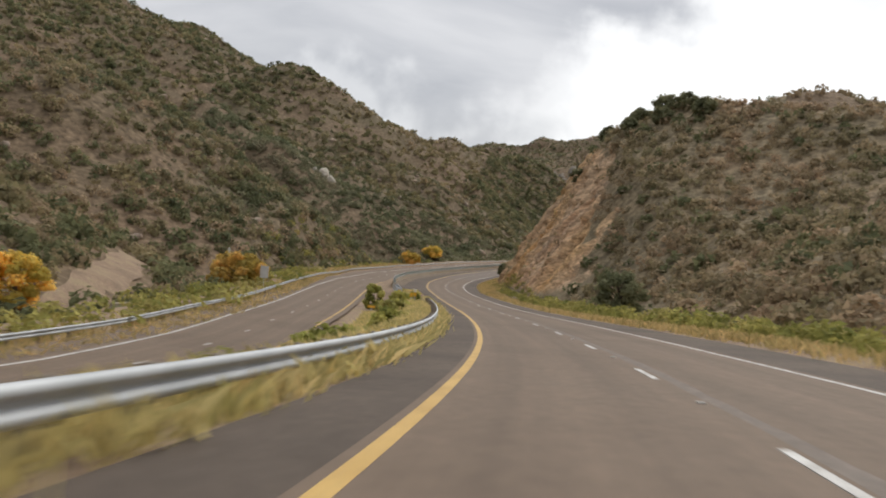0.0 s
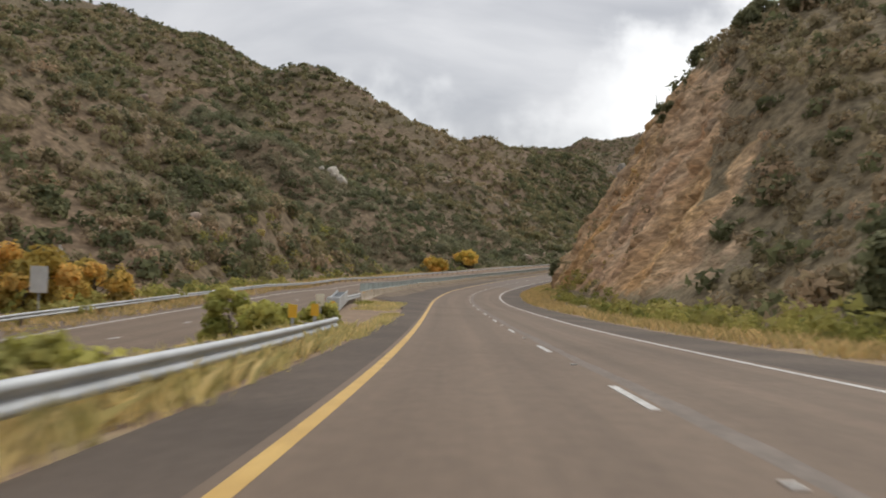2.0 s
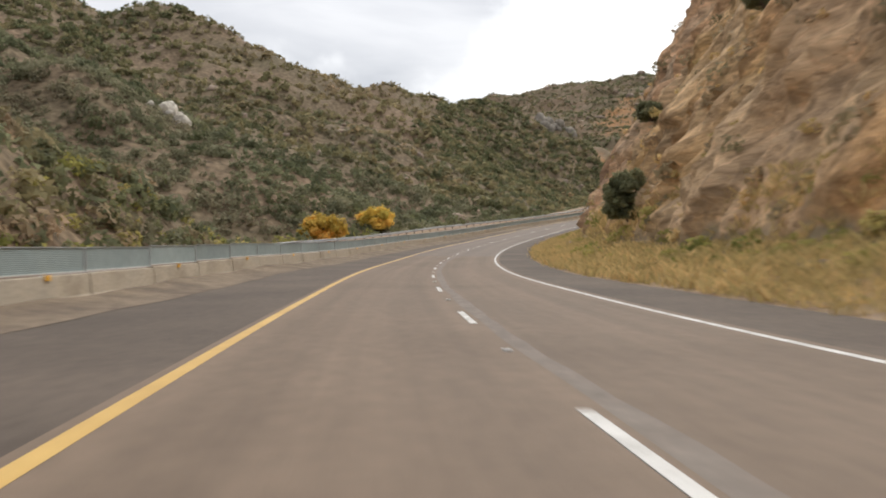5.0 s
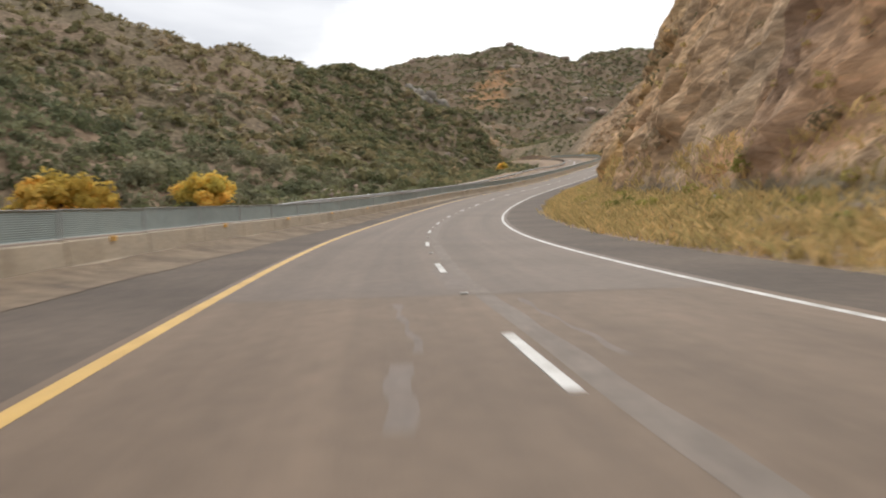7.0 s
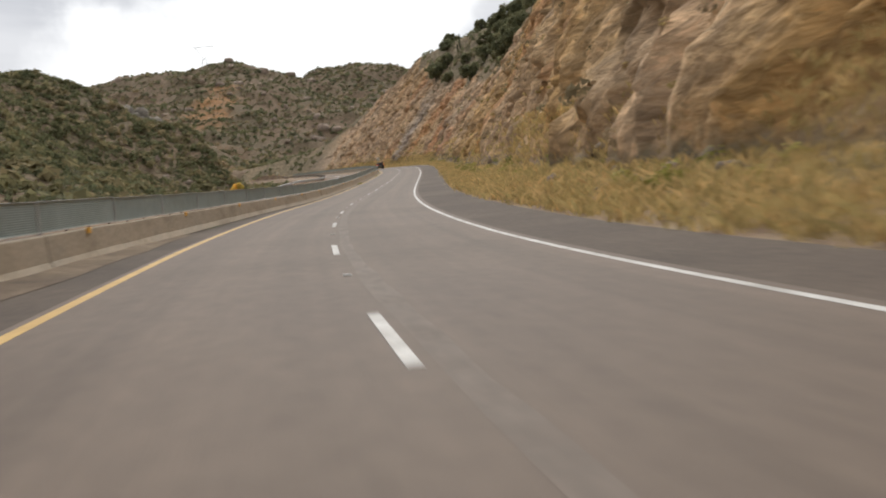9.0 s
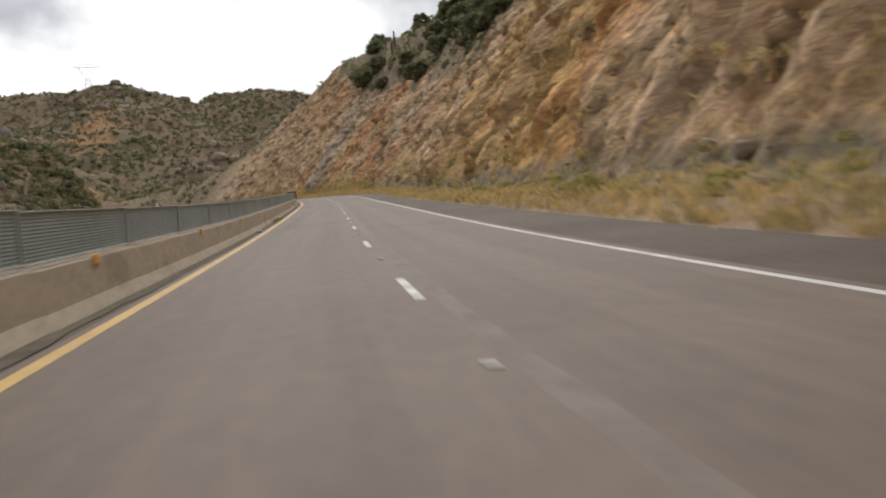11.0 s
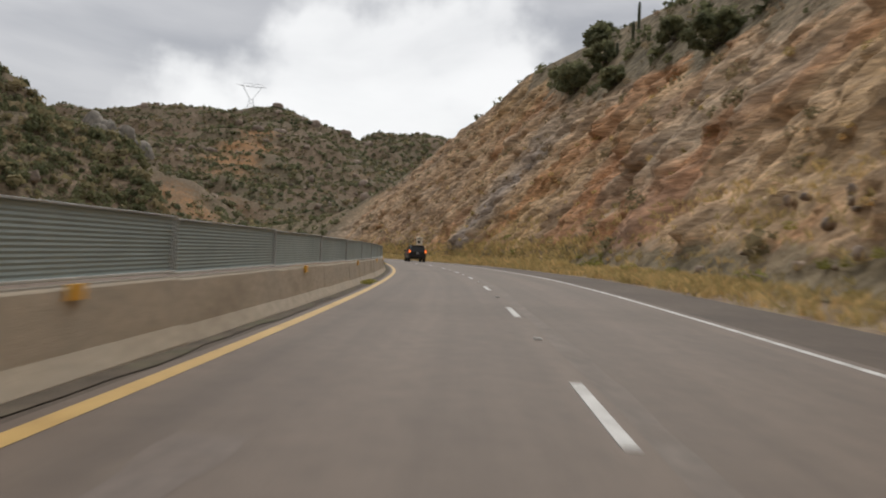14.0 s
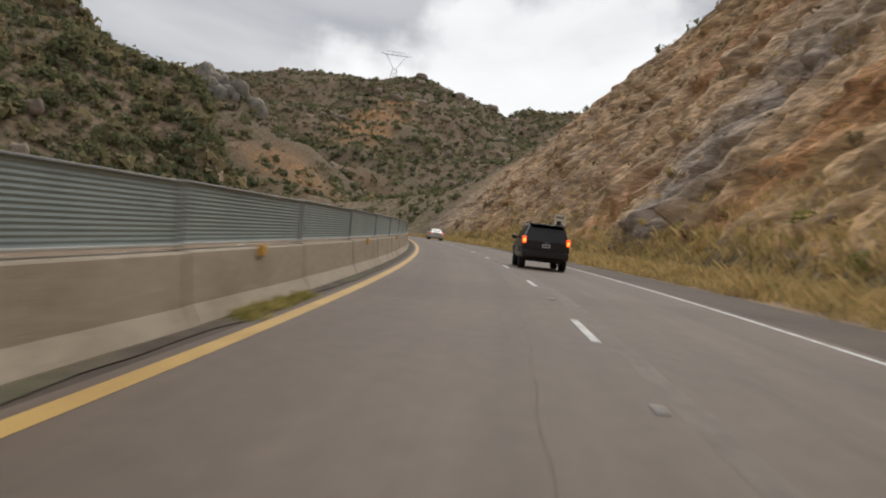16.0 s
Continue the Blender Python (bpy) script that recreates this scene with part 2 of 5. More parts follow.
def lane_wear(m):
    """Long streaks and darker wheel paths, laid out by the mesh's own lane coordinates."""
    n, l = m.node_tree.nodes, m.node_tree.links
    p = n["Principled BSDF"]
    base = p.inputs["Base Color"].links[0].from_socket
    lane, cut_, mp, streak = n.new("ShaderNodeAttribute"), n.new("ShaderNodeSeparateXYZ"), n.new("ShaderNodeMapping"), n.new("ShaderNodeTexNoise")
    lane.attribute_name = "lane"
    mp.inputs["Scale"].default_value = (2.6, 0.035, 1.0)
    streak.inputs["Scale"].default_value, streak.inputs["Detail"].default_value = 1.0, 5
    l.new(lane.outputs["Vector"], mp.inputs["Vector"])
    l.new(mp.outputs["Vector"], streak.inputs["Vector"])
    l.new(lane.outputs["Vector"], cut_.inputs["Vector"])
    phase, wave = n.new("ShaderNodeMath"), n.new("ShaderNodeMath")
    phase.operation, wave.operation = "MULTIPLY_ADD", "COSINE"
    phase.inputs[1].default_value, phase.inputs[2].default_value = 2 * math.pi / 1.8, -2 * math.pi * 0.93 / 1.8
    l.new(cut_.outputs["X"], phase.inputs[0])
    l.new(phase.outputs["Value"], wave.inputs[0])
    a, b, mul = n.new("ShaderNodeMapRange"), n.new("ShaderNodeMapRange"), n.new("ShaderNodeMath")
    a.inputs["From Min"].default_value, a.inputs["From Max"].default_value, a.inputs["To Min"].default_value, a.inputs["To Max"].default_value = 0.3, 0.7, 0.9, 1.1
    b.inputs["From Min"].default_value, b.inputs["To Min"].default_value, b.inputs["To Max"].default_value = -1.0, 1.05, 0.93
    mul.operation = "MULTIPLY"
    l.new(streak.outputs["Fac"], a.inputs["Value"])
    l.new(wave.outputs["Value"], b.inputs["Value"])
    l.new(a.outputs["Result"], mul.inputs[0])
    l.new(b.outputs["Result"], mul.inputs[1])
    hsv = n.new("ShaderNodeHueSaturation")
    l.new(base, hsv.inputs["Color"])
    l.new(mul.outputs["Value"], hsv.inputs["Value"])
    l.new(hsv.outputs["Color"], p.inputs["Base Color"])
    return m


ASPHALT = mat("asphalt", [(0.152, 0.109, 0.076), (0.177, 0.128, 0.09), (0.165, 0.12, 0.085)], 9.0, 0.74, 0.006, 0.03, 40, spread=0.16, spec=0.22)
NEW_ASPHALT = mat("newer_asphalt", [(0.135, 0.101, 0.076), (0.158, 0.12, 0.091), (0.146, 0.111, 0.086)], 9.0, 0.7, 0.006, 0.03, 40, spread=0.16, spec=0.26)
lane_wear(ASPHALT)
lane_wear(NEW_ASPHALT)
# pale tone for worn streaks and for wet sheen put into the colour
SMEAR = mat("wear_and_sheen_streak", [(0.166, 0.131, 0.107), (0.185, 0.151, 0.127)], 0.7, 0.74, 0.003, 0.05, spread=0.25, spec=0.22)
PALE_RAIL = mat("pale_rail", [(0.50, 0.50, 0.47), (0.60, 0.60, 0.57)], 1.0, 0.5, spread=0.12)
JOINT = mat("joint_seal", [(0.165, 0.132, 0.107), (0.195, 0.162, 0.134)], 0.9, 0.74, 0.003, 0.05, spread=0.3, spec=0.22)
GUTTER = mat("gutter_dirt", [(0.075, 0.058, 0.042), (0.12, 0.095, 0.068), (0.10, 0.10, 0.05)], 1.5, 0.95, 0.02, 0.06, spread=0.35)
SHOULDER = mat("shoulder_asphalt", [(0.088, 0.068, 0.053), (0.126, 0.097, 0.075)], 5.0, 0.8, 0.006, 0.03, 25, spread=0.22, spec=0.2)
BANK_DIRT = mat("bank_dirt", [(0.125, 0.092, 0.064), (0.175, 0.13, 0.088), (0.21, 0.16, 0.108)], 2.0, 0.95, 0.02, 0.06, spread=0.35)
TAR = mat("tar_seal", [(0.15, 0.118, 0.094), (0.18, 0.142, 0.112)], 0.8, 0.8, 0.003, 0.05, spread=0.2, spec=0.15)
WHITE_PAINT = mat("white_road_paint", [(0.40, 0.385, 0.355), (0.56, 0.545, 0.515), (0.66, 0.65, 0.62)], 0.5, 0.7, 0.002, 0.02, 12, spread=0.2)
YELLOW_PAINT = mat("yellow_road_paint", [(0.50, 0.305, 0.08), (0.60, 0.385, 0.11)], 0.9, 0.6, 0.002, 0.02, 12, spread=0.14)
DIRT = mat("dirt", [(0.205, 0.142, 0.094), (0.27, 0.188, 0.123), (0.295, 0.222, 0.132)], 3.0, 0.95, 0.03, 0.1, 16, spread=0.35)
HILL = land_mat("dry_hillside", [(0.21, 0.14, 0.08), (0.35, 0.185, 0.08), (0.23, 0.16, 0.10)], [(0.138, 0.112, 0.068), (0.16, 0.122, 0.076), (0.182, 0.13, 0.083), (0.198, 0.139, 0.09)], 14.0, 46.0, 0.5, 1.2, "", 34)
CUT = land_mat("cut_rock_face", [(0.84, 0.84, 0.85), (1.0, 1.0, 1.0), (1.16, 1.12, 1.06), (1.04, 1.0, 0.96), (0.86, 0.86, 0.87)], [(0.165, 0.135, 0.085), (0.21, 0.168, 0.104), (0.25, 0.192, 0.118), (0.265, 0.185, 0.115)], 6.0, 9.0, 0.38, 0.45, "bed", 9, True)
GREY_STONE = mat("grey_crag", [(0.17, 0.155, 0.125), (0.25, 0.22, 0.18), (0.31, 0.27, 0.22)], 2.5, 0.92, 0.08, 0.3, spread=0.35)
PALE_STONE = mat("pale_stone", [(0.42, 0.38, 0.31), (0.56, 0.51, 0.43)], 1.2, 0.9, 0.08, 0.25, spread=0.25)
STONE = mat("loose_stone", [(0.24, 0.19, 0.15), (0.36, 0.27, 0.2)], 1.5, 0.92, 0.05, 0.2, spread=0.35, island=0.25)
CONCRETE = mat("barrier_concrete", [(0.36, 0.302, 0.225), (0.47, 0.402, 0.308), (0.42, 0.366, 0.288)], 3.0, 0.85, 0.006, 0.05, 14, spread=0.16, stretch=(1, 1, 2.5))
GALVANISED = mat("galvanised_steel", [(0.42, 0.44, 0.45), (0.54, 0.56, 0.57)], 1.2, 0.66, 0.002, 0.1, 10, metal=0.45, spread=0.12, spec=0.5)
SCREEN = mat("screen_metal", [(0.275, 0.34, 0.338), (0.33, 0.40, 0.395)], 2.5, 0.6, 0.002, 0.1, 10, metal=0.1, spread=0.12, obj_random=0.07)
POST_WOOD = mat("weathered_timber", [(0.16, 0.13, 0.1), (0.24, 0.2, 0.155)], 0.5, 0.9, 0.004, 0.05, spread=0.25)
BUSH = leaf_mat("chaparral_leaf", [(0.195, 0.185, 0.094), (0.25, 0.226, 0.118), (0.30, 0.25, 0.138), (0.33, 0.252, 0.156)], 42.0, 0.26)
OLIVE_BUSH = leaf_mat("olive_leaf", [(0.15, 0.17, 0.092), (0.195, 0.205, 0.118), (0.235, 0.225, 0.14), (0.27, 0.235, 0.155)], 30.0, 0.26)
BROWN_BUSH = leaf_mat("dry_scrub_leaf", [(0.26, 0.238, 0.135), (0.325, 0.268, 0.16), (0.37, 0.278, 0.178), (0.30, 0.262, 0.15)], 16.0, 0.3)
SHRUB = leaf_mat("roadside_leaf", [(0.27, 0.28, 0.08), (0.37, 0.345, 0.105), (0.45, 0.375, 0.155)], 5.0, 0.28)
MID_LEAF = leaf_mat("oak_leaf", [(0.20, 0.21, 0.115), (0.265, 0.26, 0.145)], 3.0, 0.28)
LUSH_LEAF = leaf_mat("median_leaf", [(0.36, 0.385, 0.10), (0.46, 0.44, 0.13), (0.55, 0.47, 0.19)], 4.0, 0.28)
DARK_LEAF = leaf_mat("juniper_leaf", [(0.15, 0.163, 0.083), (0.205, 0.205, 0.108)], 3.0, 0.28)
GOLD_LEAF = leaf_mat("golden_leaf", [(0.74, 0.54, 0.13), (0.86, 0.66, 0.17)], 2.0, 0.25)
AMBER_LEAF = leaf_mat("amber_leaf", [(0.68, 0.46, 0.115), (0.80, 0.56, 0.145)], 2.0, 0.3)
OCHRE_LEAF = leaf_mat("ochre_leaf", [(0.52, 0.36, 0.105), (0.62, 0.43, 0.115), (0.46, 0.37, 0.135)], 2.0, 0.3)
GRASS = leaf_mat("dry_grass", [(0.49, 0.37, 0.163), (0.61, 0.463, 0.212), (0.45, 0.347, 0.153)], 4.0, 0.22)
GREEN_GRASS = leaf_mat("median_grass", [(0.56, 0.475, 0.18), (0.70, 0.58, 0.27), (0.50, 0.44, 0.16)], 3.0, 0.22)
BARK = mat("bark", [(0.09, 0.07, 0.055), (0.16, 0.13, 0.1)], 0.4, 0.95, 0.01, 0.05, spread=0.3)
CACTUS = mat("saguaro_skin", [(0.05, 0.06, 0.03), (0.08, 0.085, 0.045)], 0.8, 0.8, spread=0.2)
SIGN_WHITE = mat("sign_white", [(0.80, 0.73, 0.58), (0.86, 0.80, 0.66)], 0.6, 0.5, spread=0.06)
SIGN_GREY = mat("sign_back", [(0.5, 0.5, 0.48), (0.6, 0.6, 0.58)], 0.6, 0.5, spread=0.08)
SIGN_BLACK = mat("sign_black", [(0.02, 0.02, 0.02), (0.03, 0.03, 0.03)], 0.3, 0.6, spread=0.1)
ORANGE_REFLECTOR = mat("amber_reflector", [(0.85, 0.44, 0.04), (0.92, 0.52, 0.06)], 0.2, 0.35, spread=0.1)
YELLOW_PLASTIC = mat("yellow_plastic", [(0.75, 0.42, 0.03), (0.82, 0.5, 0.05)], 0.3, 0.5, spread=0.1)
BLACK_PAINT = mat("black_car_paint", [(0.024, 0.023, 0.023), (0.032, 0.031, 0.03)], 0.8, 0.28, spread=0.15, spec=0.5)
WHITE_CAR = mat("pale_car_paint", [(0.55, 0.54, 0.5), (0.62, 0.6, 0.56)], 0.8, 0.3, spread=0.06, spec=0.5)
DARK_GLASS = mat("dark_car_glass", [(0.015, 0.017, 0.018), (0.025, 0.027, 0.028)], 0.8, 0.08, spread=0.1, spec=0.6)
RUBBER = mat("rubber", [(0.018, 0.018, 0.018), (0.03, 0.03, 0.03)], 0.3, 0.85, spread=0.15)
RIM = mat("alloy_rim", [(0.35, 0.35, 0.36), (0.45, 0.45, 0.46)], 0.2, 0.35, metal=0.8, spread=0.1)
PANEL_GREY = mat("weathered_panel", [(0.46, 0.48, 0.49), (0.56, 0.58, 0.58)], 1.5, 0.6, 0.003, 0.1, 8, metal=0.2, spread=0.14)
PLASTIC = mat("dark_trim", [(0.03, 0.03, 0.03), (0.045, 0.045, 0.045)], 0.3, 0.6, spread=0.15)
PLATE = mat("plate_white", [(0.55, 0.57, 0.6), (0.62, 0.64, 0.66)], 0.2, 0.5, spread=0.06)
TAIL_RED = glow("tail_lamp_red", (0.95, 0.08, 0.015), 1.3)
TAIL_AMBER = glow("tail_lamp_amber", (1.0, 0.36, 0.06), 2.0)
# pale steel: the haze over the far pylon is put into its colour
STEEL = mat("pylon_steel", [(0.6, 0.61, 0.62), (0.68, 0.69, 0.7)], 2.0, 0.6, metal=0.2, spread=0.1)


# ---- building helpers ----
def obj(name, mesh, material, parent=None, label=""):
    ob = new(name, mesh)
    if material and not mesh.materials:
        mesh.materials.append(material)
    if parent:
        ob.parent = parent
    return tagged(ob, label)


def part(name, bm, material, parent=None, label="", smooth=False):
    """Links a bmesh as one mesh object under a thing or a part."""
    mesh = bpy.data.meshes.new(name)
    bm.normal_update()
    bm.to_mesh(mesh)
    bm.free()
    if smooth:
        mesh.shade_smooth()
    return obj(name, mesh, material, parent, label)


def sheet(name, verts, faces, smooth=False):
    mesh = bpy.data.meshes.new(name)
    verts, faces = np.asarray(verts, np.float32), np.asarray(faces, np.int32)
    k = faces.shape[1]
    mesh.vertices.add(len(verts))
    mesh.vertices.foreach_set("co", verts.ravel())
    mesh.loops.add(faces.size)
    mesh.loops.foreach_set("vertex_index", faces.ravel())
    mesh.polygons.add(len(faces))
    mesh.polygons.foreach_set("loop_start", np.arange(0, faces.size, k, dtype=np.int32))
    mesh.update(calc_edges=True)
    if smooth:
        mesh.shade_smooth()
    return mesh


def grid_faces(rows, cols):
    a = (np.arange(rows - 1)[:, None] * cols + np.arange(cols - 1)).ravel()
    return np.stack([a, a + 1, a + cols + 1, a + cols], 1)


def box(bm, x0, x1, y0, y1, z0, z1, bevel=0.0, m=None):
    got = bmesh.ops.create_cube(bm, size=1.0)["verts"]
    for v in got:
        v.co = Vector(((x0 + x1) / 2 + v.co.x * (x1 - x0), (y0 + y1) / 2 + v.co.y * (y1 - y0), (z0 + z1) / 2 + v.co.z * (z1 - z0)))
        if m:
            v.co = m @ v.co
    if bevel:
        edges = list({e for v in got for e in v.link_edges})
        bmesh.ops.bevel(bm, geom=edges, offset=bevel, segments=2, affect="EDGES", profile=0.6)
    return bm


def tube(bm, points, radii, sides=8):
    """A tapered tube through points."""
    rings = []
    for i, (p, r) in enumerate(zip(points, radii)):
        p = Vector(p)
        ahead = (Vector(points[min(i + 1, len(points) - 1)]) - Vector(points[max(i - 1, 0)])).normalized()
        u = ahead.orthogonal().normalized()
        w = ahead.cross(u)
        rings.append([bm.verts.new(p + r * (math.cos(a) * u + math.sin(a) * w)) for a in (2 * math.pi * k / sides for k in range(sides))])
    for a, b in zip(rings, rings[1:]):
        for k in range(sides):
            bm.faces.new((a[k], a[(k + 1) % sides], b[(k + 1) % sides], b[k]))
    bm.faces.new(rings[0][::-1])
    bm.faces.new(rings[-1])
    return bm


def spot(s, d, up=0.0):
    """Pose on the land at s, d, with y along the road."""
    x, y = way(s, d)
    a = math.degrees(float(np.interp(s, ALONG, _turn)))
    return pose(float(x), float(y), float(ground(np.array([x]), np.array([y]), np.array([s]), np.array([d]))[0]) + up, 0, 0, a)


def leafage(rng, centres, radii, count, leaf, squash=0.75, hollow=0.45, corners=4, unrest=0.55):
    """Many small leaf tufts round each centre, with uneven lobes, facing mostly outwards: verts and faces."""
    n = len(centres)
    way_ = rng.normal(size=(n, count, 3))
    way_ /= np.linalg.norm(way_, axis=2, keepdims=True)
    lobe = rng.normal(size=(n, 5, 3))
    lobe /= np.linalg.norm(lobe, axis=2, keepdims=True)
    bulge = 0.72 + 0.38 * np.clip((way_[:, :, None] * lobe[:, None]).sum(-1), 0, 1).max(2) ** 3
    dist = bulge * (hollow + (1 - hollow) * rng.random((n, count)) ** 0.6)
    at_ = way_ * dist[..., None] * radii[:, None, None]
    at_[..., 2] = np.maximum(at_[..., 2] * squash, -0.35 * radii[:, None])
    at_ = (at_ + centres[:, None]).reshape(-1, 3)
    size = (radii[:, None] * leaf * (0.6 + 0.8 * rng.random((n, count)))).reshape(-1, 1)
    face = (way_ / np.array([1.0, 1.0, squash]) + np.array([0, 0, 0.25])).reshape(-1, 3) + unrest * rng.normal(size=at_.shape)
    face /= np.linalg.norm(face, axis=1, keepdims=True) + 1e-9
    u = np.cross(face, rng.normal(size=at_.shape))
    u /= np.linalg.norm(u, axis=1, keepdims=True) + 1e-9
    w = np.cross(face, u)
    tint = np.repeat(rng.random(n), count * corners)
    if corners == 3:
        v = [at_ - u * size - w * size * 0.75, at_ + u * size - w * size * 0.6, at_ + u * size * 0.1 + w * size * 1.05]
    else:
        v = [at_ - u * size - w * size * 0.5, at_ + u * size * 0.9 - w * size * 0.7, at_ + u * size + w * size * 0.6, at_ - u * size * 0.8 + w * size * 0.7]
    v = np.stack(v, 1).reshape(-1, 3)
    return v, np.arange(len(v)).reshape(-1, corners), tint


def leaf_layers(mesh, tint):
    """Stores each plant's tint on the mesh."""
    mesh.attributes.new("tint", "FLOAT", "POINT").data.foreach_set("value", np.asarray(tint, np.float32).ravel())
    return mesh


def foliage(name, rng, centres, radii, count, leaf, material, label, category, squash=0.75, hollow=0.45):
    v, f, tint = leafage(rng, np.asarray(centres), np.asarray(radii), count, leaf, squash, hollow, 3)
    return tagged(obj(name, leaf_layers(sheet(name, v, f), tint), material), label, category, kind="stuff")


# ---- the lie of the land ----
ROAD_GRADE[31:] = [0.047, 0.045, 0.044, 0.043, 0.042, 0.041, 0.04, 0.04, 0.035, 0.03, 0.03, 0.03, 0.03, 0.03]
ROAD_BEND[35:] = [0.0009, 0.0016, 0.0026, 0.0034, 0.0036, 0.0036, 0.0036, 0.0036, 0.0036, 0.0036]
STEP = 2.0
ALONG = np.arange(-40.0, 840.1, STEP)
_knots = np.arange(-40.0, 841.0, 20.0)


def _running(rate):
    total = np.concatenate([[0.0], np.cumsum((rate[1:] + rate[:-1]) / 2 * STEP)])
    return total - total[20]


_turn = _running(np.interp(ALONG, _knots, ROAD_BEND))
_mid = (_turn[1:] + _turn[:-1]) / 2
_east = np.concatenate([[0.0], np.cumsum(-np.sin(_mid) * STEP)])
_north = np.concatenate([[0.0], np.cumsum(np.cos(_mid) * STEP)])
_east, _north = _east - _east[20], _north - _north[20]
_level = _running(np.interp(ALONG, _knots, ROAD_GRADE))


def way(s, d):
    """World x, y of the point s along the road and d to the right of the lane divider."""
    a = np.interp(s, ALONG, _turn)
    return np.interp(s, ALONG, _east) + d * np.cos(a), np.interp(s, ALONG, _north) + d * np.sin(a)


def deck(s, d):
    """Height of the road's surface."""
    return np.interp(s, ALONG, _level) + np.interp(s, _knots, ROAD_FALL) * np.clip(d, -20.0, 9.0)


def to_way(x, y):
    """s, d of world points."""
    x, y = np.asarray(x, float).ravel(), np.asarray(y, float).ravel()
    s = np.empty_like(x)
    for i in range(0, len(x), 20000):
        c = slice(i, i + 20000)
        k = ((x[c, None] - _east[::2]) ** 2 + (y[c, None] - _north[::2]) ** 2).argmin(1) * 2
        a = _turn[k]
        s[c] = np.clip(ALONG[k] + (-(x[c] - _east[k]) * np.sin(a) + (y[c] - _north[k]) * np.cos(a)), -40, 840)
    a = np.interp(s, ALONG, _turn)
    d = (x - np.interp(s, ALONG, _east)) * np.cos(a) + (y - np.interp(s, ALONG, _north)) * np.sin(a)
    return s, d


def grain(x, y, z, seed=0):
    """Smooth value noise, -1 to 1, on arrays."""
    out = 0.0
    cell = [np.floor(v).astype(np.int64) for v in (x, y, z)]
    f = [v - c for v, c in zip((x, y, z), cell)]
    f = [t * t * (3 - 2 * t) for t in f]
    for i in (0, 1):
        for j in (0, 1):
            for k in (0, 1):
                h = (cell[0] + i) * 374761393 + (cell[1] + j) * 668265263 + (cell[2] + k) * 2147483647 + seed * 974634777
                h = (h ^ (h >> 13)) * 1274126177 & 0xFFFFFFFF
                h = ((h ^ (h >> 16)) & 0xFFFF) / 32767.5 - 1
                out = out + h * (f[0] if i else 1 - f[0]) * (f[1] if j else 1 - f[1]) * (f[2] if k else 1 - f[2])
    return out


def rough(x, y, z, size, octaves=4, seed=0):
    out, gain = 0.0, 1.0
    for o in range(octaves):
        out = out + gain * grain(x / size, y / size, z / size, seed + o)
        size, gain = size / 2.1, gain * 0.5
    return out


def ridge(x, y, points, side):
    """A crest through points (x, y, z), falling off on both sides at the slope side."""
    best = np.full(np.shape(x), -1e9)
    for (ax, ay, az), (bx, by, bz) in zip(points, points[1:]):
        ux, uy = bx - ax, by - ay
        t = np.clip(((x - ax) * ux + (y - ay) * uy) / (ux * ux + uy * uy), 0, 1)
        far = np.hypot(x - ax - t * ux, y - ay - t * uy)
        best = np.maximum(best, az + t * (bz - az) - side * (np.hypot(far, 8.0) - 8.0))
    return best


CRESTS = [
    ([(-560, 380, 172), (-440, 560, 152), (-350, 640, 141), (-332, 690, 131), (-345, 765, 149), (-330, 950, 130)], 0.42),
    ([(-335, 700, 120), (-252, 668, 88), (-192, 627, 102), (-150, 660, 77), (-120, 690, 66), (-80, 728, 62), (-42, 769, 59), (12, 758, 37), (40, 746, 6)], 0.62),
    ([(-440, 430, 145), (-250, 470, 82), (-150, 405, 38), (-100, 385, 14)], 0.50),
    ([(-330, 250, 125), (-150, 230, 36), (-90, 215, 8)], 0.45),
    ([(-330, 60, 110), (-140, 100, 28), (-80, 100, 2)], 0.45),
    ([(-120, 1330, 122), (-70, 1330, 126), (-27, 1330, 133), (16, 1330, 147), (60, 1330, 151), (90, 1330, 150), (126, 1330, 139), (140, 1328, 118), (165, 1320, 112), (210, 1300, 132), (260, 1290, 133), (330, 1250, 110), (420, 1150, 110)], 0.36),
    ([(90, 1330, 140), (75, 1180, 86), (60, 1050, 45), (50, 980, 20)], 0.5),
    ([(330, 1250, 98), (300, 1080, 60), (250, 960, 25)], 0.5),
    ([(-60, 1250, 112), (-40, 1100, 86), (-8, 955, 62), (8, 900, 28)], 0.5),
]
# the cutting beside the right lane: along, foot, slope, height of the cut, slope of the hill above it
CUT_S = [-40, 60, 115, 138, 160, 187, 230, 260, 310, 350, 400, 480, 540, 600, 640, 680, 720, 780, 840]
CUT_FOOT = [22, 19, 15.5, 13.2, 12, 11.5, 11.5, 11.5, 12, 11.5, 11, 10, 9.5, 9.5, 9.5, 9.5, 10, 14, 20]
CUT_STEEP = [0.55, 0.55, 0.62, 0.95, 1.4, 1.75, 1.75, 1.7, 1.95, 1.9, 1.8, 1.5, 1.25, 1.3, 1.35, 1.40, 1.22, 0.8, 0.6]
CUT_HIGH = [4, 6, 8, 14, 22, 31, 33, 35, 39, 40, 42, 39, 33, 36, 38, 38.5, 28, 12, 8]
HILL_SLOPE = [0.45, 0.45, 0.42, 0.45, 0.5, 0.6, 0.4, 0.42, 0.45, 0.5, 0.5, 0.5, 0.45, 0.4, 0.35, 0.3, 0.2, 0.1, 0.1]
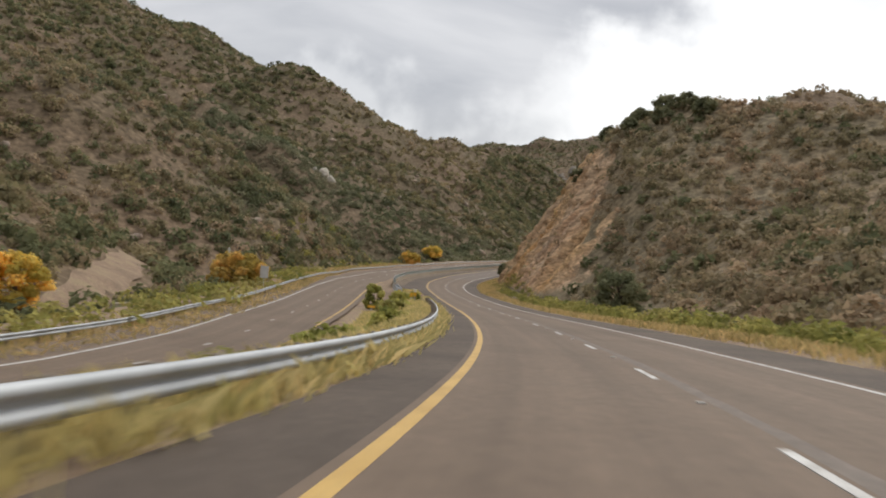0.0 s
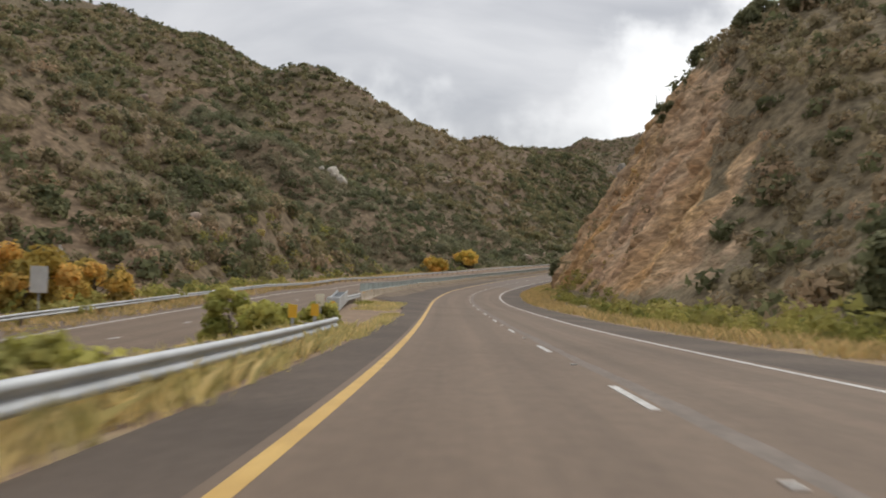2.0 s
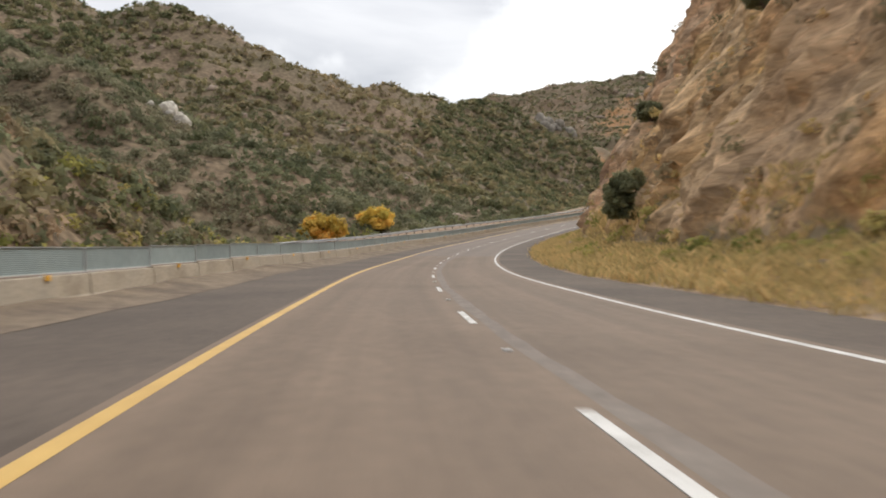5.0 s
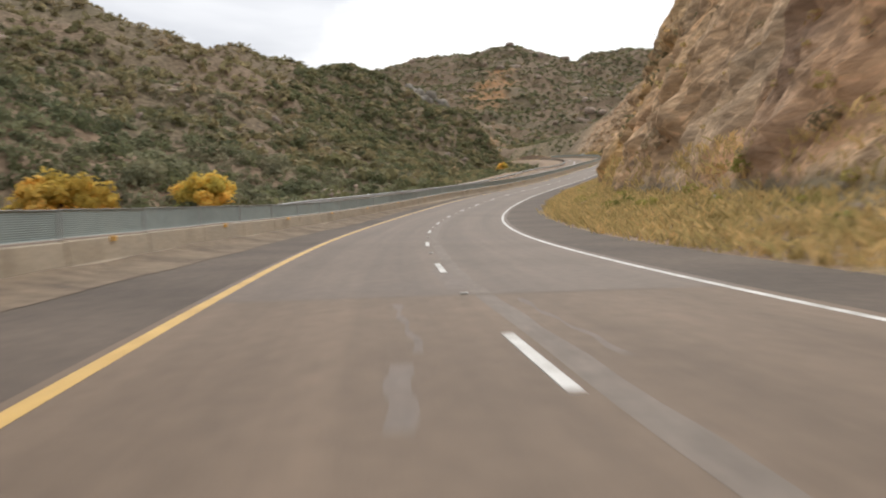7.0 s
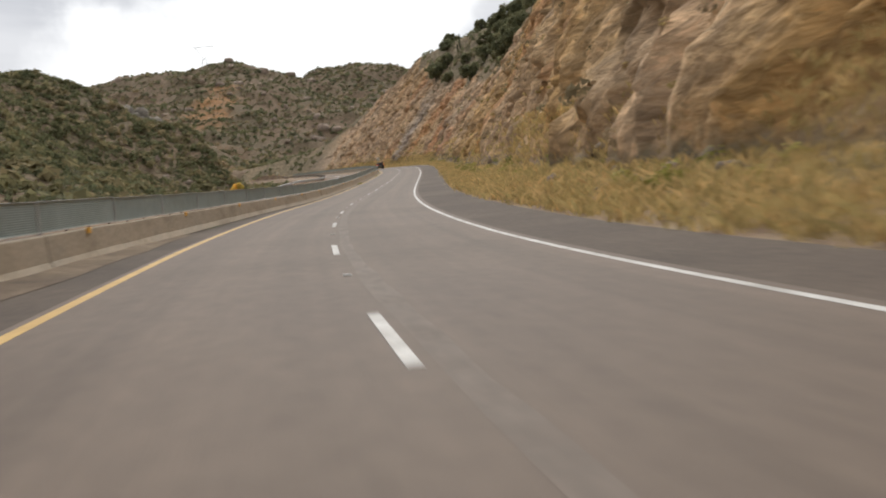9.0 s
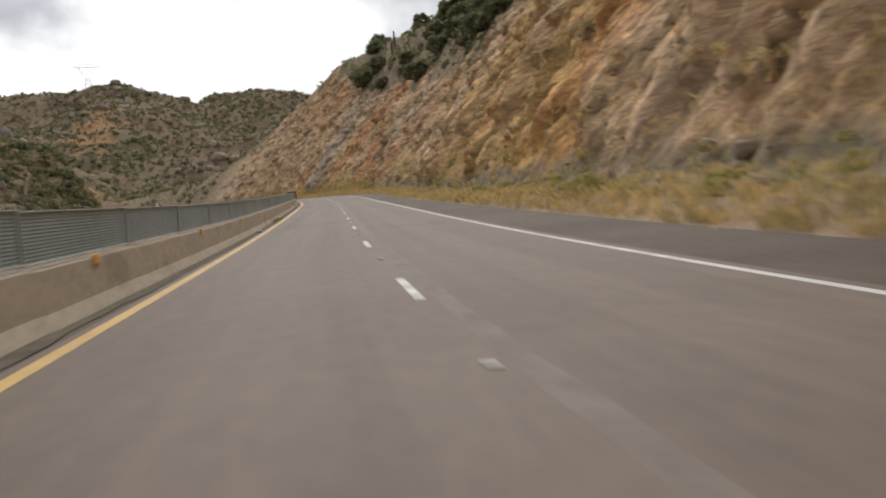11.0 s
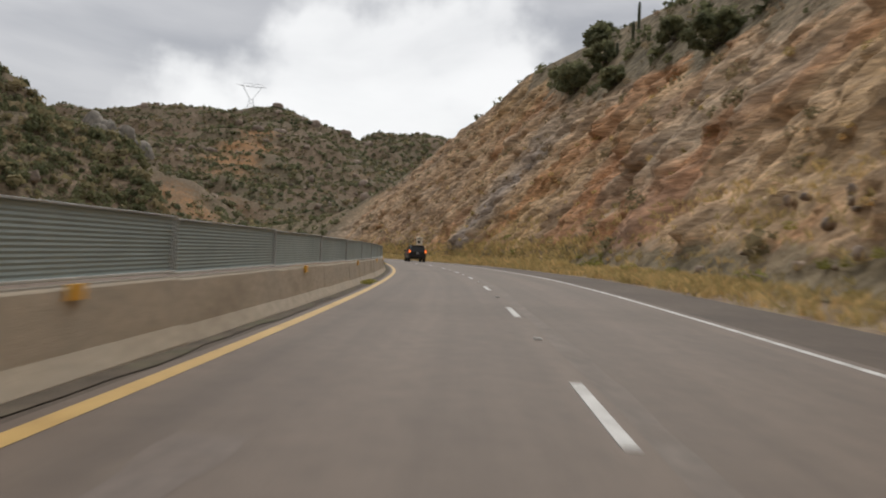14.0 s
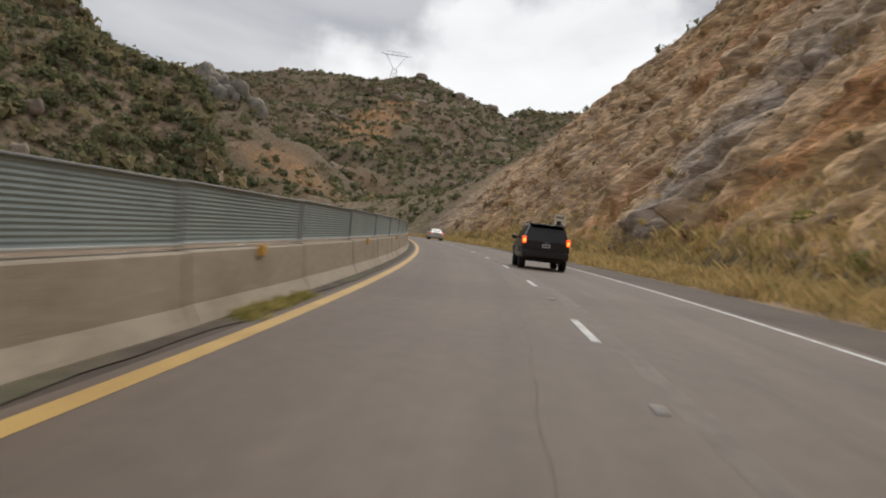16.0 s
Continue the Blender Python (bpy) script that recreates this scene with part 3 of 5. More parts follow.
CREST_LIMIT = [32, 33, 35, 36, 37, 41, 44, 50, 52, 66, 72, 75, 75, 75, 70, 60, 50, 30, 20]
BARE_S = [-40, 488, 506, 520, 553, 600, 625, 645, 690, 840]
BARE_TOP = [60, 60, 25, 18, 20.5, 21, 25, 31, 38, 38]
WALL_S = [-40, 145, 160, 197, 225, 260, 300, 340, 390, 840]
WALL_D = [-9.0, -9.0, -9.35, -9.25, -8.8, -7.9, -6.8, -5.5, -4.3, -4.27]


def right_side(s, d):
    """Height above the road of the cutting and the hill over it."""
    foot, steep = np.interp(s, CUT_S, CUT_FOOT), np.interp(s, CUT_S, CUT_STEEP)
    high, slope = np.interp(s, CUT_S, CUT_HIGH), np.interp(s, CUT_S, HILL_SLOPE)
    out = np.clip(d - foot, 0, None)
    brow = high / steep
    rise = np.where(out < brow, out * steep, high + (out - brow) * slope)
    rise = rise + np.interp(s, [130, 195, 420, 470, 760], [0, 0.28, 0.25, 0.14, 0.1]) * np.clip(d - 7.2, 0, 5)
    limit = np.interp(s, CUT_S, CREST_LIMIT)
    return np.where(rise > limit - 6, limit - 6 + 6 * np.tanh((rise - limit + 6) / 6) - 0.6 * np.clip(rise - limit, 0, None), rise)


OPP_S = [-40, 80, 150, 185, 225, 260, 300, 340, 390, 840]
OPP_D = [-12.4, -14.3, -13.3, -12.0, -10.2, -9.2, -8.1, -6.9, -5.6, -5.5]


def lower(s):
    """How far the other carriageway lies below this one."""
    return np.interp(s, [-40, 40, 115, 155, 178, 230], [2.0, 1.85, 1.4, 0.9, 0.42, 0.08])


def ground(x, y, s=None, d=None):
    """Height of the bare land."""
    if s is None:
        s, d = to_way(x, y)
        s, d = s.reshape(np.shape(x)), d.reshape(np.shape(x))
    base = deck(s, d) - lower(s) * np.clip((np.interp(s, [-40, 100, 140], [-7.3, -7.3, -9.8]) - d) / 2.6, 0, 1) - np.interp(s, [-40, 110, 150], [0.16, 0.16, 0.0]) * np.clip((-5.1 - d) / 0.8, 0, 1)
    bank = np.interp(s, OPP_S, OPP_D) - 11.5          # far edge of the other carriageway
    valley = base - 4.0 * np.clip((bank - d) / 14.0, 0, 1) ** 1.5
    right = base + right_side(s, d)
    hills = np.full(np.shape(x), -60.0)
    for points, side in CRESTS:
        hills = np.maximum(hills, ridge(x, y, points, side))
    swell = rough(x, y, 0 * x, 60.0, 4, 3)
    lift = np.clip((hills - valley) / 25.0, 0, 1)
    hills = hills + swell * 7.0 * lift
    left = np.maximum(valley, hills)
    reach = np.clip((bank - 6 - d) / 10.0, 0, 1)          # the hills stay off the carriageways
    z = np.where(d < bank - 6, valley + (left - valley) * reach, base)
    z = np.where(d > 0, right, z)
    far = np.clip((np.hypot(x, y - 400) - 560) / 150.0, 0, 1)
    beyond = np.clip((s - 760) / 60, 0, 1)
    over = np.maximum(z, np.maximum(hills, -12.0))
    return z + (over - z) * np.maximum(far, beyond) * np.where((d > bank - 6) & (d < 9) & (s < 835), 0, 1)


# ---- ground ----
def strip(name, s_values, d_values, height, material, kind="structure", label="", category="ground", smooth=True):
    s, d = np.meshgrid(s_values, d_values, indexing="ij")
    x, y = way(s, d)
    z = height(s, d, x, y)
    if isinstance(z, tuple):
        x, y, z = z
    mesh = sheet(name, np.stack([x, y, z], -1).reshape(-1, 3), grid_faces(*s.shape)[:, ::-1], smooth)
    return tagged(obj(name, mesh, material), label, category, kind=kind)


ROWS = np.arange(-40, 840.1, 2.0)


def wall_d(s):
    return np.interp(s, WALL_S, WALL_D)


def left_pave(s):
    near = np.interp(s, [-40, 80, 118, 132, 141, 151, 170], [-5.1, -5.0, -4.8, -5.1, -6.0, -6.4, -7.2])
    t = np.clip((s - 149) / 13, 0, 1)
    return near + (wall_d(s) + 0.15 - near) * t


def verge(s, d, x, y):
    z = ground(x, y, s, d)
    paved = ((d > left_pave(s) - 0.9 * (s > 150)) & (d < 6.6)) | ((d < opp_d(s) + 0.4) & (d > opp_d(s) - 9.4))
    return z - np.where(paved, 0.07, 0.03) + np.where(paved, 0, 0.07 * rough(x, y, 0 * x, 3.0, 3, 5))


def opp_d(s):
    return np.interp(s, OPP_S, OPP_D)


strip("ground", ROWS, np.arange(-30, 9.01, 1.0), verge, DIRT, label="brown dirt verge and median beside the highway")
bank_strip = strip("hill_foot", ROWS, np.arange(-60, -29.9, 2.0), verge, HILL, label="brown brush-covered ground at the foot of the hills", category="hills")
grown = bank_strip.data.attributes.new("soil", "FLOAT", "POINT")
grown.data.foreach_set("value", np.ones(len(bank_strip.data.vertices), np.float32))

# the cutting: bedded, jointed rock with ledges and gullies
CUT_COLS = np.concatenate([[9.0, 9.6], np.arange(10.0, 44, 0.42), np.arange(44, 84, 1.6)])


def blocks(u, v, w, seed):
    """A random step for each block of a jointed rock, -1 to 1."""
    h = np.floor(u).astype(np.int64) * 374761393 + np.floor(v).astype(np.int64) * 668265263 + np.floor(w).astype(np.int64) * 1103515245 + seed * 974634777
    h = (h ^ (h >> 13)) * 1274126177 & 0xFFFFFFFF
    return ((h ^ (h >> 16)) & 0xFFFF) / 32767.5 - 1


def bare_top(s):
    """How high above the road the bare rock gives way to the grown slope."""
    return np.minimum(np.interp(s, CUT_S, CUT_HIGH), np.interp(s, BARE_S, BARE_TOP))


def bareness(s, d):
    rise = right_side(s, d)
    steep = np.interp(s, CUT_S, CUT_STEEP)
    ragged = rough(s, 1.5 * d, 0 * s, 9.0, 3, 31)
    bare = np.clip((rise - 0.6) / 2.5, 0, 1) * np.clip((steep - 0.75) / 0.5, 0, 1)
    over = np.clip((rise - bare_top(s) + 2.0 + 3.0 * ragged) / 3.0, 0, 1)
    bare = bare * np.clip((s - 127 - 1.9 * np.clip(rise, 0, 30) + 7.0 * ragged) / 4.0, 0, 1)
    return bare * (1 - over), over


def rock_face(s, d, x, y):
    z = ground(x, y, s, d)
    bare, over = bareness(s, d)
    work = 0.12 + 0.88 * bare
    work = np.where(d < 9.7, 0, work)
    warp = rough(s * 0.7, d * 0.5, z, 4.0, 2, 77)
    shift = rough(s * 0.6, z, 0 * s, 7.0, 3, 78)
    gully = np.abs(rough(s * 0.6, 0.25 * z, 0 * s, 17.0, 3, 11)) - 0.35
    rib = np.abs(rough(s + 0.2 * z + 1.2 * shift, 0.16 * z, 0 * s, 5.0, 4, 13)) - 0.3
    crag = rough(s * 0.8, d * 0.5, z, 4.0, 5, 21)
    joint = 0.5 * blocks((s + 0.15 * z) / 2.3 + 1.0 * shift, z / 4.4 + 1.2 * warp, 0 * s, 1) + 0.46 * blocks((s - 0.2 * z) / 1.5 + 0.9 * warp, (z + 0.2 * s) / 2.0 + 1.1 * shift, 0 * s, 2) + 0.34 * blocks((s + 0.3 * z) / 1.2 + 0.7 * shift, (z - 0.3 * s) / 0.9 + 0.8 * warp, 0 * s, 3)
    push = work * (0.9 * gully + 0.8 * rib + 1.0 * crag + joint * (0.3 + 0.7 * bare))
    a = np.interp(s, ALONG, _turn)
    return x + push * np.cos(a), y + push * np.sin(a), z + work * 0.45 * crag - np.where(d < 9.5, 0.03, 0)


cut = strip("rock_cutting", np.concatenate([np.arange(-40, 160, 1.5), np.arange(160, 740, 0.6), np.arange(740, 840.1, 2.0)]), CUT_COLS, rock_face, CUT, label="tan and orange blasted rock cutting beside the highway", category="rock face", smooth=False)
ss_, dd_ = np.meshgrid(np.concatenate([np.arange(-40, 160, 1.5), np.arange(160, 740, 0.6), np.arange(740, 840.1, 2.0)]), CUT_COLS, indexing="ij")
bed = cut.data.attributes.new("bed", "FLOAT_VECTOR", "POINT")
_where = np.empty(len(cut.data.vertices) * 3, np.float32)
cut.data.vertices.foreach_get("co", _where)
bed.data.foreach_set("vector", np.stack([0.72 * ss_.ravel(), dd_.ravel(), _where[2::3]], -1).astype(np.float32).ravel())
soil = cut.data.attributes.new("soil", "FLOAT", "POINT")
soil.data.foreach_set("value", (1 - bareness(ss_, dd_)[0]).ravel().astype(np.float32))
# the kind of rock: grey-brown, tan or ochre by the stretch of the cutting, with rusty seams
high_ = right_side(ss_, dd_)
kind_ = np.interp(ss_, [120, 170, 240, 258, 285, 312, 340, 380, 440, 490, 530, 570, 640, 740], [0.52, 0.58, 0.52, 0.74, 0.40, 0.66, 0.76, 0.74, 0.88, 0.78, 0.56, 0.48, 0.46, 0.42])
kind_ = kind_ + 0.34 * rough(ss_ * 0.9 + 0.1 * high_, 0.5 * high_, 0 * ss_, 16.0, 4, 61)
cut.data.attributes.new("strata", "FLOAT", "POINT").data.foreach_set("value", np.clip(kind_, 0, 1).ravel().astype(np.float32))
seam = np.clip((rough(ss_ + 0.5 * high_, 0.4 * high_, 0 * ss_, 11.0, 4, 67) - 0.42) / 0.4, 0, 1) * np.interp(ss_, [150, 400, 520, 560, 700], [0.25, 0.35, 0.6, 0.6, 0.3])
seam = np.maximum(seam, np.exp(-((ss_ - 567 - 0.8 * high_) / 2.6) ** 2 - ((high_ - 8) / 7) ** 2) * (0.75 + 0.5 * rough(ss_, high_, 0 * ss_, 3.0, 3, 68)))
cut.data.attributes.new("seam", "FLOAT", "POINT").data.foreach_set("value", np.clip(seam, 0, 1).ravel().astype(np.float32))


# open country, finer near the road
def spaced(lo, fine_lo, fine_hi, hi, step):
    a = np.arange(fine_lo, fine_hi, step)
    def outwards(start, end, sign):
        out, here, gap = [], start, step
        while sign * (end - here) > 0:
            gap *= 1.16
            here += sign * gap
            out.append(here)
        return out
    return np.array(outwards(fine_lo, lo, -1)[::-1] + list(a) + outwards(a[-1], hi, 1))


gx, gy = spaced(-4200, -420, 300, 4200, 5.0), spaced(-4200, -60, 1400, 4600, 5.0)
X, Y = np.meshgrid(gx, gy, indexing="ij")
s_, d_ = to_way(X, Y)
s_, d_ = s_.reshape(X.shape), d_.reshape(X.shape)
Z = ground(X, Y, s_, d_)
crown = np.clip((Z + 5) / 30, 0, 1)
Z = Z + crown * (2.2 * rough(X, Y, Z * 0, 19.0, 3, 41) + 1.5 * np.abs(rough(X, Y, Z * 0, 34.0, 2, 43)))
inside = (d_ > -55) & (d_ < 78) & (s_ > -39) & (s_ < 838)
Z = Z - np.where(inside, 6.0, 0.0)


def scar(x, y):
    """How bare and rusty the far hill lies: 0 grown over, 1 open ground."""
    return np.max([w * np.exp(-((x - a) ** 2 + (y - b) ** 2) / r ** 2) for a, b, r, w in SCARS], axis=0)


SCARS = ((64, 1128, 24, 1.0), (76, 1160, 26, 1.0), (88, 1195, 22, 0.8), (40, 1010, 40, 0.75), (60, 1090, 30, 0.65), (150, 1130, 30, 0.5), (31, 899, 30, 0.7))
hill_mesh = sheet("hillside", np.stack([X, Y, Z], -1).reshape(-1, 3), grid_faces(*X.shape), True)
ochre = hill_mesh.attributes.new("soil", "FLOAT", "POINT")
ochre.data.foreach_set("value", np.clip(1 - 0.85 * scar(X, Y), 0, 1).ravel().astype(np.float32))
tagged(obj("hillside", hill_mesh, HILL), "steep brown canyon hillsides with dry grass and rock", "hills", kind="structure")


# ---- roads ----
def ribbon(name, s0, s1, d0, d1, up, material, parent=None, step=2.0, cols=2, label="", drop=0.0):
    """A paved band between the offsets d0(s) and d1(s)."""
    s = np.arange(s0, s1 + 0.01, step)
    a, b = (np.full_like(s, d) if np.isscalar(d) else d(s) for d in (d0, d1))
    t = np.linspace(0, 1, cols)
    d = a[:, None] + (b - a)[:, None] * t
    ss = np.repeat(s[:, None], cols, 1)
    x, y = way(ss, d)
    mesh = sheet(name, np.stack([x, y, deck(ss, d) + up - drop * lower(ss)], -1).reshape(-1, 3), grid_faces(len(s), cols)[:, ::-1], True)
    if material in (ASPHALT, NEW_ASPHALT):
        lane = mesh.attributes.new("lane", "FLOAT_VECTOR", "POINT")
        lane.data.foreach_set("vector", np.stack([d - (0 if drop == 0 else opp_d(ss) - 3.66), ss, 0 * ss], -1).astype(np.float32).ravel())
    return obj(name, mesh, material, parent, label)


PAVE_SEAM = 258.0
road = tagged(ribbon("road", -40, PAVE_SEAM, -3.75, 4.0, 0.0, ASPHALT, cols=9), "worn reddish-brown asphalt of a two-lane carriageway", "road", kind="structure")
ribbon("newer_pavement", PAVE_SEAM, 840, -3.75, 4.0, 0.0, NEW_ASPHALT, road, cols=9, label="greyer newer asphalt beyond a cross joint")
ribbon("pavement_seam", PAVE_SEAM - 0.12, PAVE_SEAM + 0.13, -3.4, 3.65, 0.0012, TAR, road, step=0.25, label="dark cross joint between two pavings")
ribbon("left_shoulder", -40, 840, left_pave, -3.72, -0.004, SHOULDER, road, cols=4, label="dark asphalt shoulder")
ribbon("right_shoulder", -40, 840, 3.97, 6.6, -0.004, SHOULDER, road, cols=4, label="dark asphalt shoulder")
ribbon("yellow_edge_line", -40, 840, LEFT_EDGE - 0.09, LEFT_EDGE + 0.09, 0.003, YELLOW_PAINT, road, label="solid yellow edge line")
ribbon("white_edge_line", -40, 840, RIGHT_EDGE - 0.07, RIGHT_EDGE + 0.07, 0.003, WHITE_PAINT, road, label="solid white edge line")
ribbon("centre_joint", -40, 840, lambda s: 0.15 + 0.02 * np.sin(s * 0.7), lambda s: 0.40 + 0.03 * np.sin(s * 0.33) + 0.02 * np.sin(s * 1.9), 0.0012, JOINT, road, step=1.0, label="pale greyish paving joint")
for s0, s1, at_d in ((558, 600, -0.85),):
    ribbon("tar_crack", s0, s1, lambda s, a=at_d: a + 0.05 * np.sin(s * 0.4) + 0.02 * np.sin(s * 2.3), lambda s, a=at_d: a + 0.02 + 0.05 * np.sin(s * 0.4) + 0.02 * np.sin(s * 2.3), 0.0012, TAR, road, step=0.5, label="dark crack filler")
hs, ht = np.meshgrid(np.arange(160, 351, 0.8), np.linspace(0, 1, 6), indexing="ij")
hw = np.interp(hs, [160, 180, 300, 350], [0.3, 1.9, 1.5, 0.4]) + 0.1 * np.sin(hs * 0.19) + 0.05 * np.sin(hs * 0.83)
hx, hy = way(hs, wall_d(hs) + 0.2 + ht * hw)
heap = sheet("dirt_heap", np.stack([hx, hy, deck(hs, wall_d(hs) + 0.2 + ht * hw) + 0.004 + (1 - ht) ** 1.6 * (0.2 + 0.03 * np.sin(hs * 0.37) + 0.02 * np.sin(hs * 1.1)) * np.interp(hs, [160, 175, 320, 350], [0.1, 1, 1, 0.1])], -1).reshape(-1, 3), grid_faces(*hs.shape)[:, ::-1], True)
obj("dirt_heap", heap, BANK_DIRT, road, "brown washed-in dirt heaped against the wall")
ribbon("gutter_dirt", 163, 726, lambda s: wall_d(s) + 0.2, lambda s: wall_d(s) + 0.46 + 0.04 * np.sin(s * 0.8) + 0.03 * np.sin(s * 2.1), 0.008, GUTTER, road, step=1.0, cols=3, label="dark dirt along the foot of the wall")
# streaks from 420 to 494 m paint the wet sheen beside the yellow line
for s0, s1, d0, d1 in ((462, 470, -2.9, -2.45), (466, 477, -2.4, -2.15), (484, 494, -2.7, -2.3), (249.5, 252.2, -1.2, -1.05), (252.5, 257.0, -0.97, -0.88), (252, 257.5, 0.66, 0.74), (259, 264, -0.2, 0.2), (420, 428, -2.6, -2.3), (446, 456, -3.2, -2.75), (430, 444, -3.35, -3.05), (476, 484, -2.2, -1.95)):
    ribbon("pale_smear", s0, s1, lambda s, a=d0: a + 0.04 * np.sin(s * 0.9) + 0.03 * np.sin(s * 4.3), lambda s, a=d1: a + 0.05 * np.sin(s * 0.8 + 1) + 0.03 * np.sin(s * 3.9), 0.0016, SMEAR, road, step=0.4, label="pale streak in the lane, from wear and painted wet sheen")

opposite = tagged(ribbon("road_opposite", -40, 700, lambda s: opp_d(s) - 9.9, lambda s: opp_d(s) + 0.7, 0.0, ASPHALT, cols=8, drop=1.0), "worn asphalt carriageway for oncoming traffic", "road", kind="structure")
ribbon("yellow_edge_line", -40, 700, lambda s: opp_d(s) - 0.08, lambda s: opp_d(s) + 0.08, 0.006, YELLOW_PAINT, opposite, drop=1.0, label="solid yellow edge line")
ribbon("white_edge_line", -40, 700, lambda s: opp_d(s) - 7.4, lambda s: opp_d(s) - 7.24, 0.006, WHITE_PAINT, opposite, drop=1.0, label="solid white edge line")

CYCLE = 12.192
dash = bmesh.new()
box(dash, -0.06, 0.06, -1.52, 1.52, -0.004, 0.006)
dash_mesh = bpy.data.meshes.new("lane_dash")
dash.to_mesh(dash_mesh)
dash.free()
stud = bmesh.new()
box(stud, -0.06, 0.06, -0.06, 0.06, 0, 0.025, 0.012)
stud_mesh = bpy.data.meshes.new("raised_marker")
stud.to_mesh(stud_mesh)
stud.free()


def on_deck(s, d, up=0.0):
    x, y = way(s, d)
    a = math.degrees(float(np.interp(s, ALONG, _turn)))
    tilt = math.degrees(math.atan(float(np.interp(s, _knots, ROAD_GRADE))))
    lean = -math.degrees(math.atan(float(np.interp(s, _knots, ROAD_FALL))))
    return pose(float(x), float(y), float(deck(np.array(s), np.array(d))) + up, tilt, lean, a)


for k in range(-3, 66):
    o = obj("lane_dash", dash_mesh, WHITE_PAINT, road)
    o.matrix_basis = on_deck(DASH_PHASE + k * CYCLE, 0.0, 0.002)
    o = obj("raised_marker", stud_mesh, WHITE_PAINT, road)
    o.matrix_basis = on_deck(DASH_PHASE + (k + 0.5) * CYCLE, 0.0, 0.0)
for k in range(-3, 54):
    s = 5.0 + k * CYCLE
    o = obj("lane_dash", dash_mesh, WHITE_PAINT, opposite)
    o.matrix_basis = on_deck(s, float(opp_d(s)) - 3.66, 0.002 - float(lower(s)))


# ---- guard rails and the median wall ----
BEAM = [(0.0, 0.0), (0.055, 0.012), (0.075, 0.05), (0.075, 0.09), (0.02, 0.125), (0.0, 0.155), (0.02, 0.185), (0.075, 0.22), (0.075, 0.26), (0.055, 0.298), (0.0, 0.31)]


def beam(name, s0, s1, d, low, material, parent, side=1.0):
    """A W-shaped rail along the road, its folds towards side."""
    s = np.arange(s0, s1 + 0.01, 2.0)
    dd = np.full_like(s, d) if np.isscalar(d) else d(s)
    prof = BEAM + [(a - 0.012, b) for a, b in BEAM[::-1]]
    rows = []
    for off, h in prof:
        x, y = way(s, dd + side * off)
        rows.append(np.stack([x, y, ground(x, y, s, dd) + low + h], -1))
    v = np.stack(rows, 1)
    n, k = len(s), len(prof)
    f = [(i * k + j, i * k + (j + 1) % k, (i + 1) * k + (j + 1) % k, (i + 1) * k + j) for i in range(n - 1) for j in range(k)]
    return obj(name, sheet(name, v.reshape(-1, 3), f, False), material, parent)


def guard_rail(s0, s1, d, label, side=1.0, gap=1.905, top=0.70):
    rail = tagged(new("guard_rail"), label, "guard rail")
    beam("rail_beam", s0, s1, d, top - 0.31, GALVANISED, rail, side)
    bm = bmesh.new()
    box(bm, -0.075, 0.075, -0.05, 0.05, -0.3, top - 0.03, 0.008)
    post = bpy.data.meshes.new("post")
    bm.to_mesh(post)
    bm = bmesh.new()
    box(bm, -0.075, 0.075, -0.075, 0.075, top - 0.34, top + 0.02, 0.01)
    block = bpy.data.meshes.new("blockout")
    bm.to_mesh(block)
    s = s0 + 0.4
    while s < s1 - 0.3:
        dd = d if np.isscalar(d) else float(d(np.array([s]))[0])
        o = obj("post", post, POST_WOOD, rail)
        o.matrix_basis = spot(s, dd - side * 0.25)
        o = obj("blockout", block, POST_WOOD, rail)
        o.matrix_basis = spot(s, dd - side * 0.09)
        s += gap
    return rail


guard_rail(-24, 99, -5.65, "galvanised W-beam guard rail on timber posts in the median", top=0.64)
guard_rail(131.6, 143.6, lambda s: np.interp(s, [131, 144], [-8.7, -8.85]), "short galvanised guard rail leading to the median wall")
guard_rail(-40, 690, lambda s: opp_d(s) - 10.4, "long galvanised guard rail along the far edge of the highway", 1.0, 3.81)

WALL_START, WALL_END, PANEL = 145.0, 726.0, 6.0
SAFETY = [(-0.26, 0.0), (-0.255, 0.07), (-0.16, 0.25), (-0.11, 0.74), (-0.095, 0.76), (0.095, 0.76), (0.11, 0.74), (0.16, 0.25), (0.255, 0.07), (0.26, 0.0)]
wall = tagged(new("median_wall"), "weathered concrete median wall topped by a grey corrugated glare screen", "barrier")
bm = bmesh.new()
ends = [[bm.verts.new((x, y, z - 0.05)) for x, z in SAFETY] for y in (-PANEL / 2 - 0.01, PANEL / 2 + 0.01)]
for a in range(len(SAFETY)):
    b = (a + 1) % len(SAFETY)
    bm.faces.new((ends[0][a], ends[0][b], ends[1][b], ends[1][a]))
bm.faces.new(ends[0][::-1])
bm.faces.new(ends[1])
bmesh.ops.recalc_face_normals(bm, faces=bm.faces)
wall_mesh = bpy.data.meshes.new("concrete_segment")
bm.to_mesh(wall_mesh)
# corrugated screen: fifteen folds over its height
bm = bmesh.new()
folds = [(0.0035 if k % 2 else -0.0035, 0.76 + 0.60 * k / 28) for k in range(29)]
outline = folds + [(x + 0.006, z) for x, z in folds[::-1]]
ends = [[bm.verts.new((x, y, z)) for x, z in outline] for y in (-PANEL / 2 + 0.004, PANEL / 2 - 0.004)]
for a in range(len(outline)):
    b = (a + 1) % len(outline)
    bm.faces.new((ends[0][a], ends[0][b], ends[1][b], ends[1][a]))
bmesh.ops.recalc_face_normals(bm, faces=bm.faces)
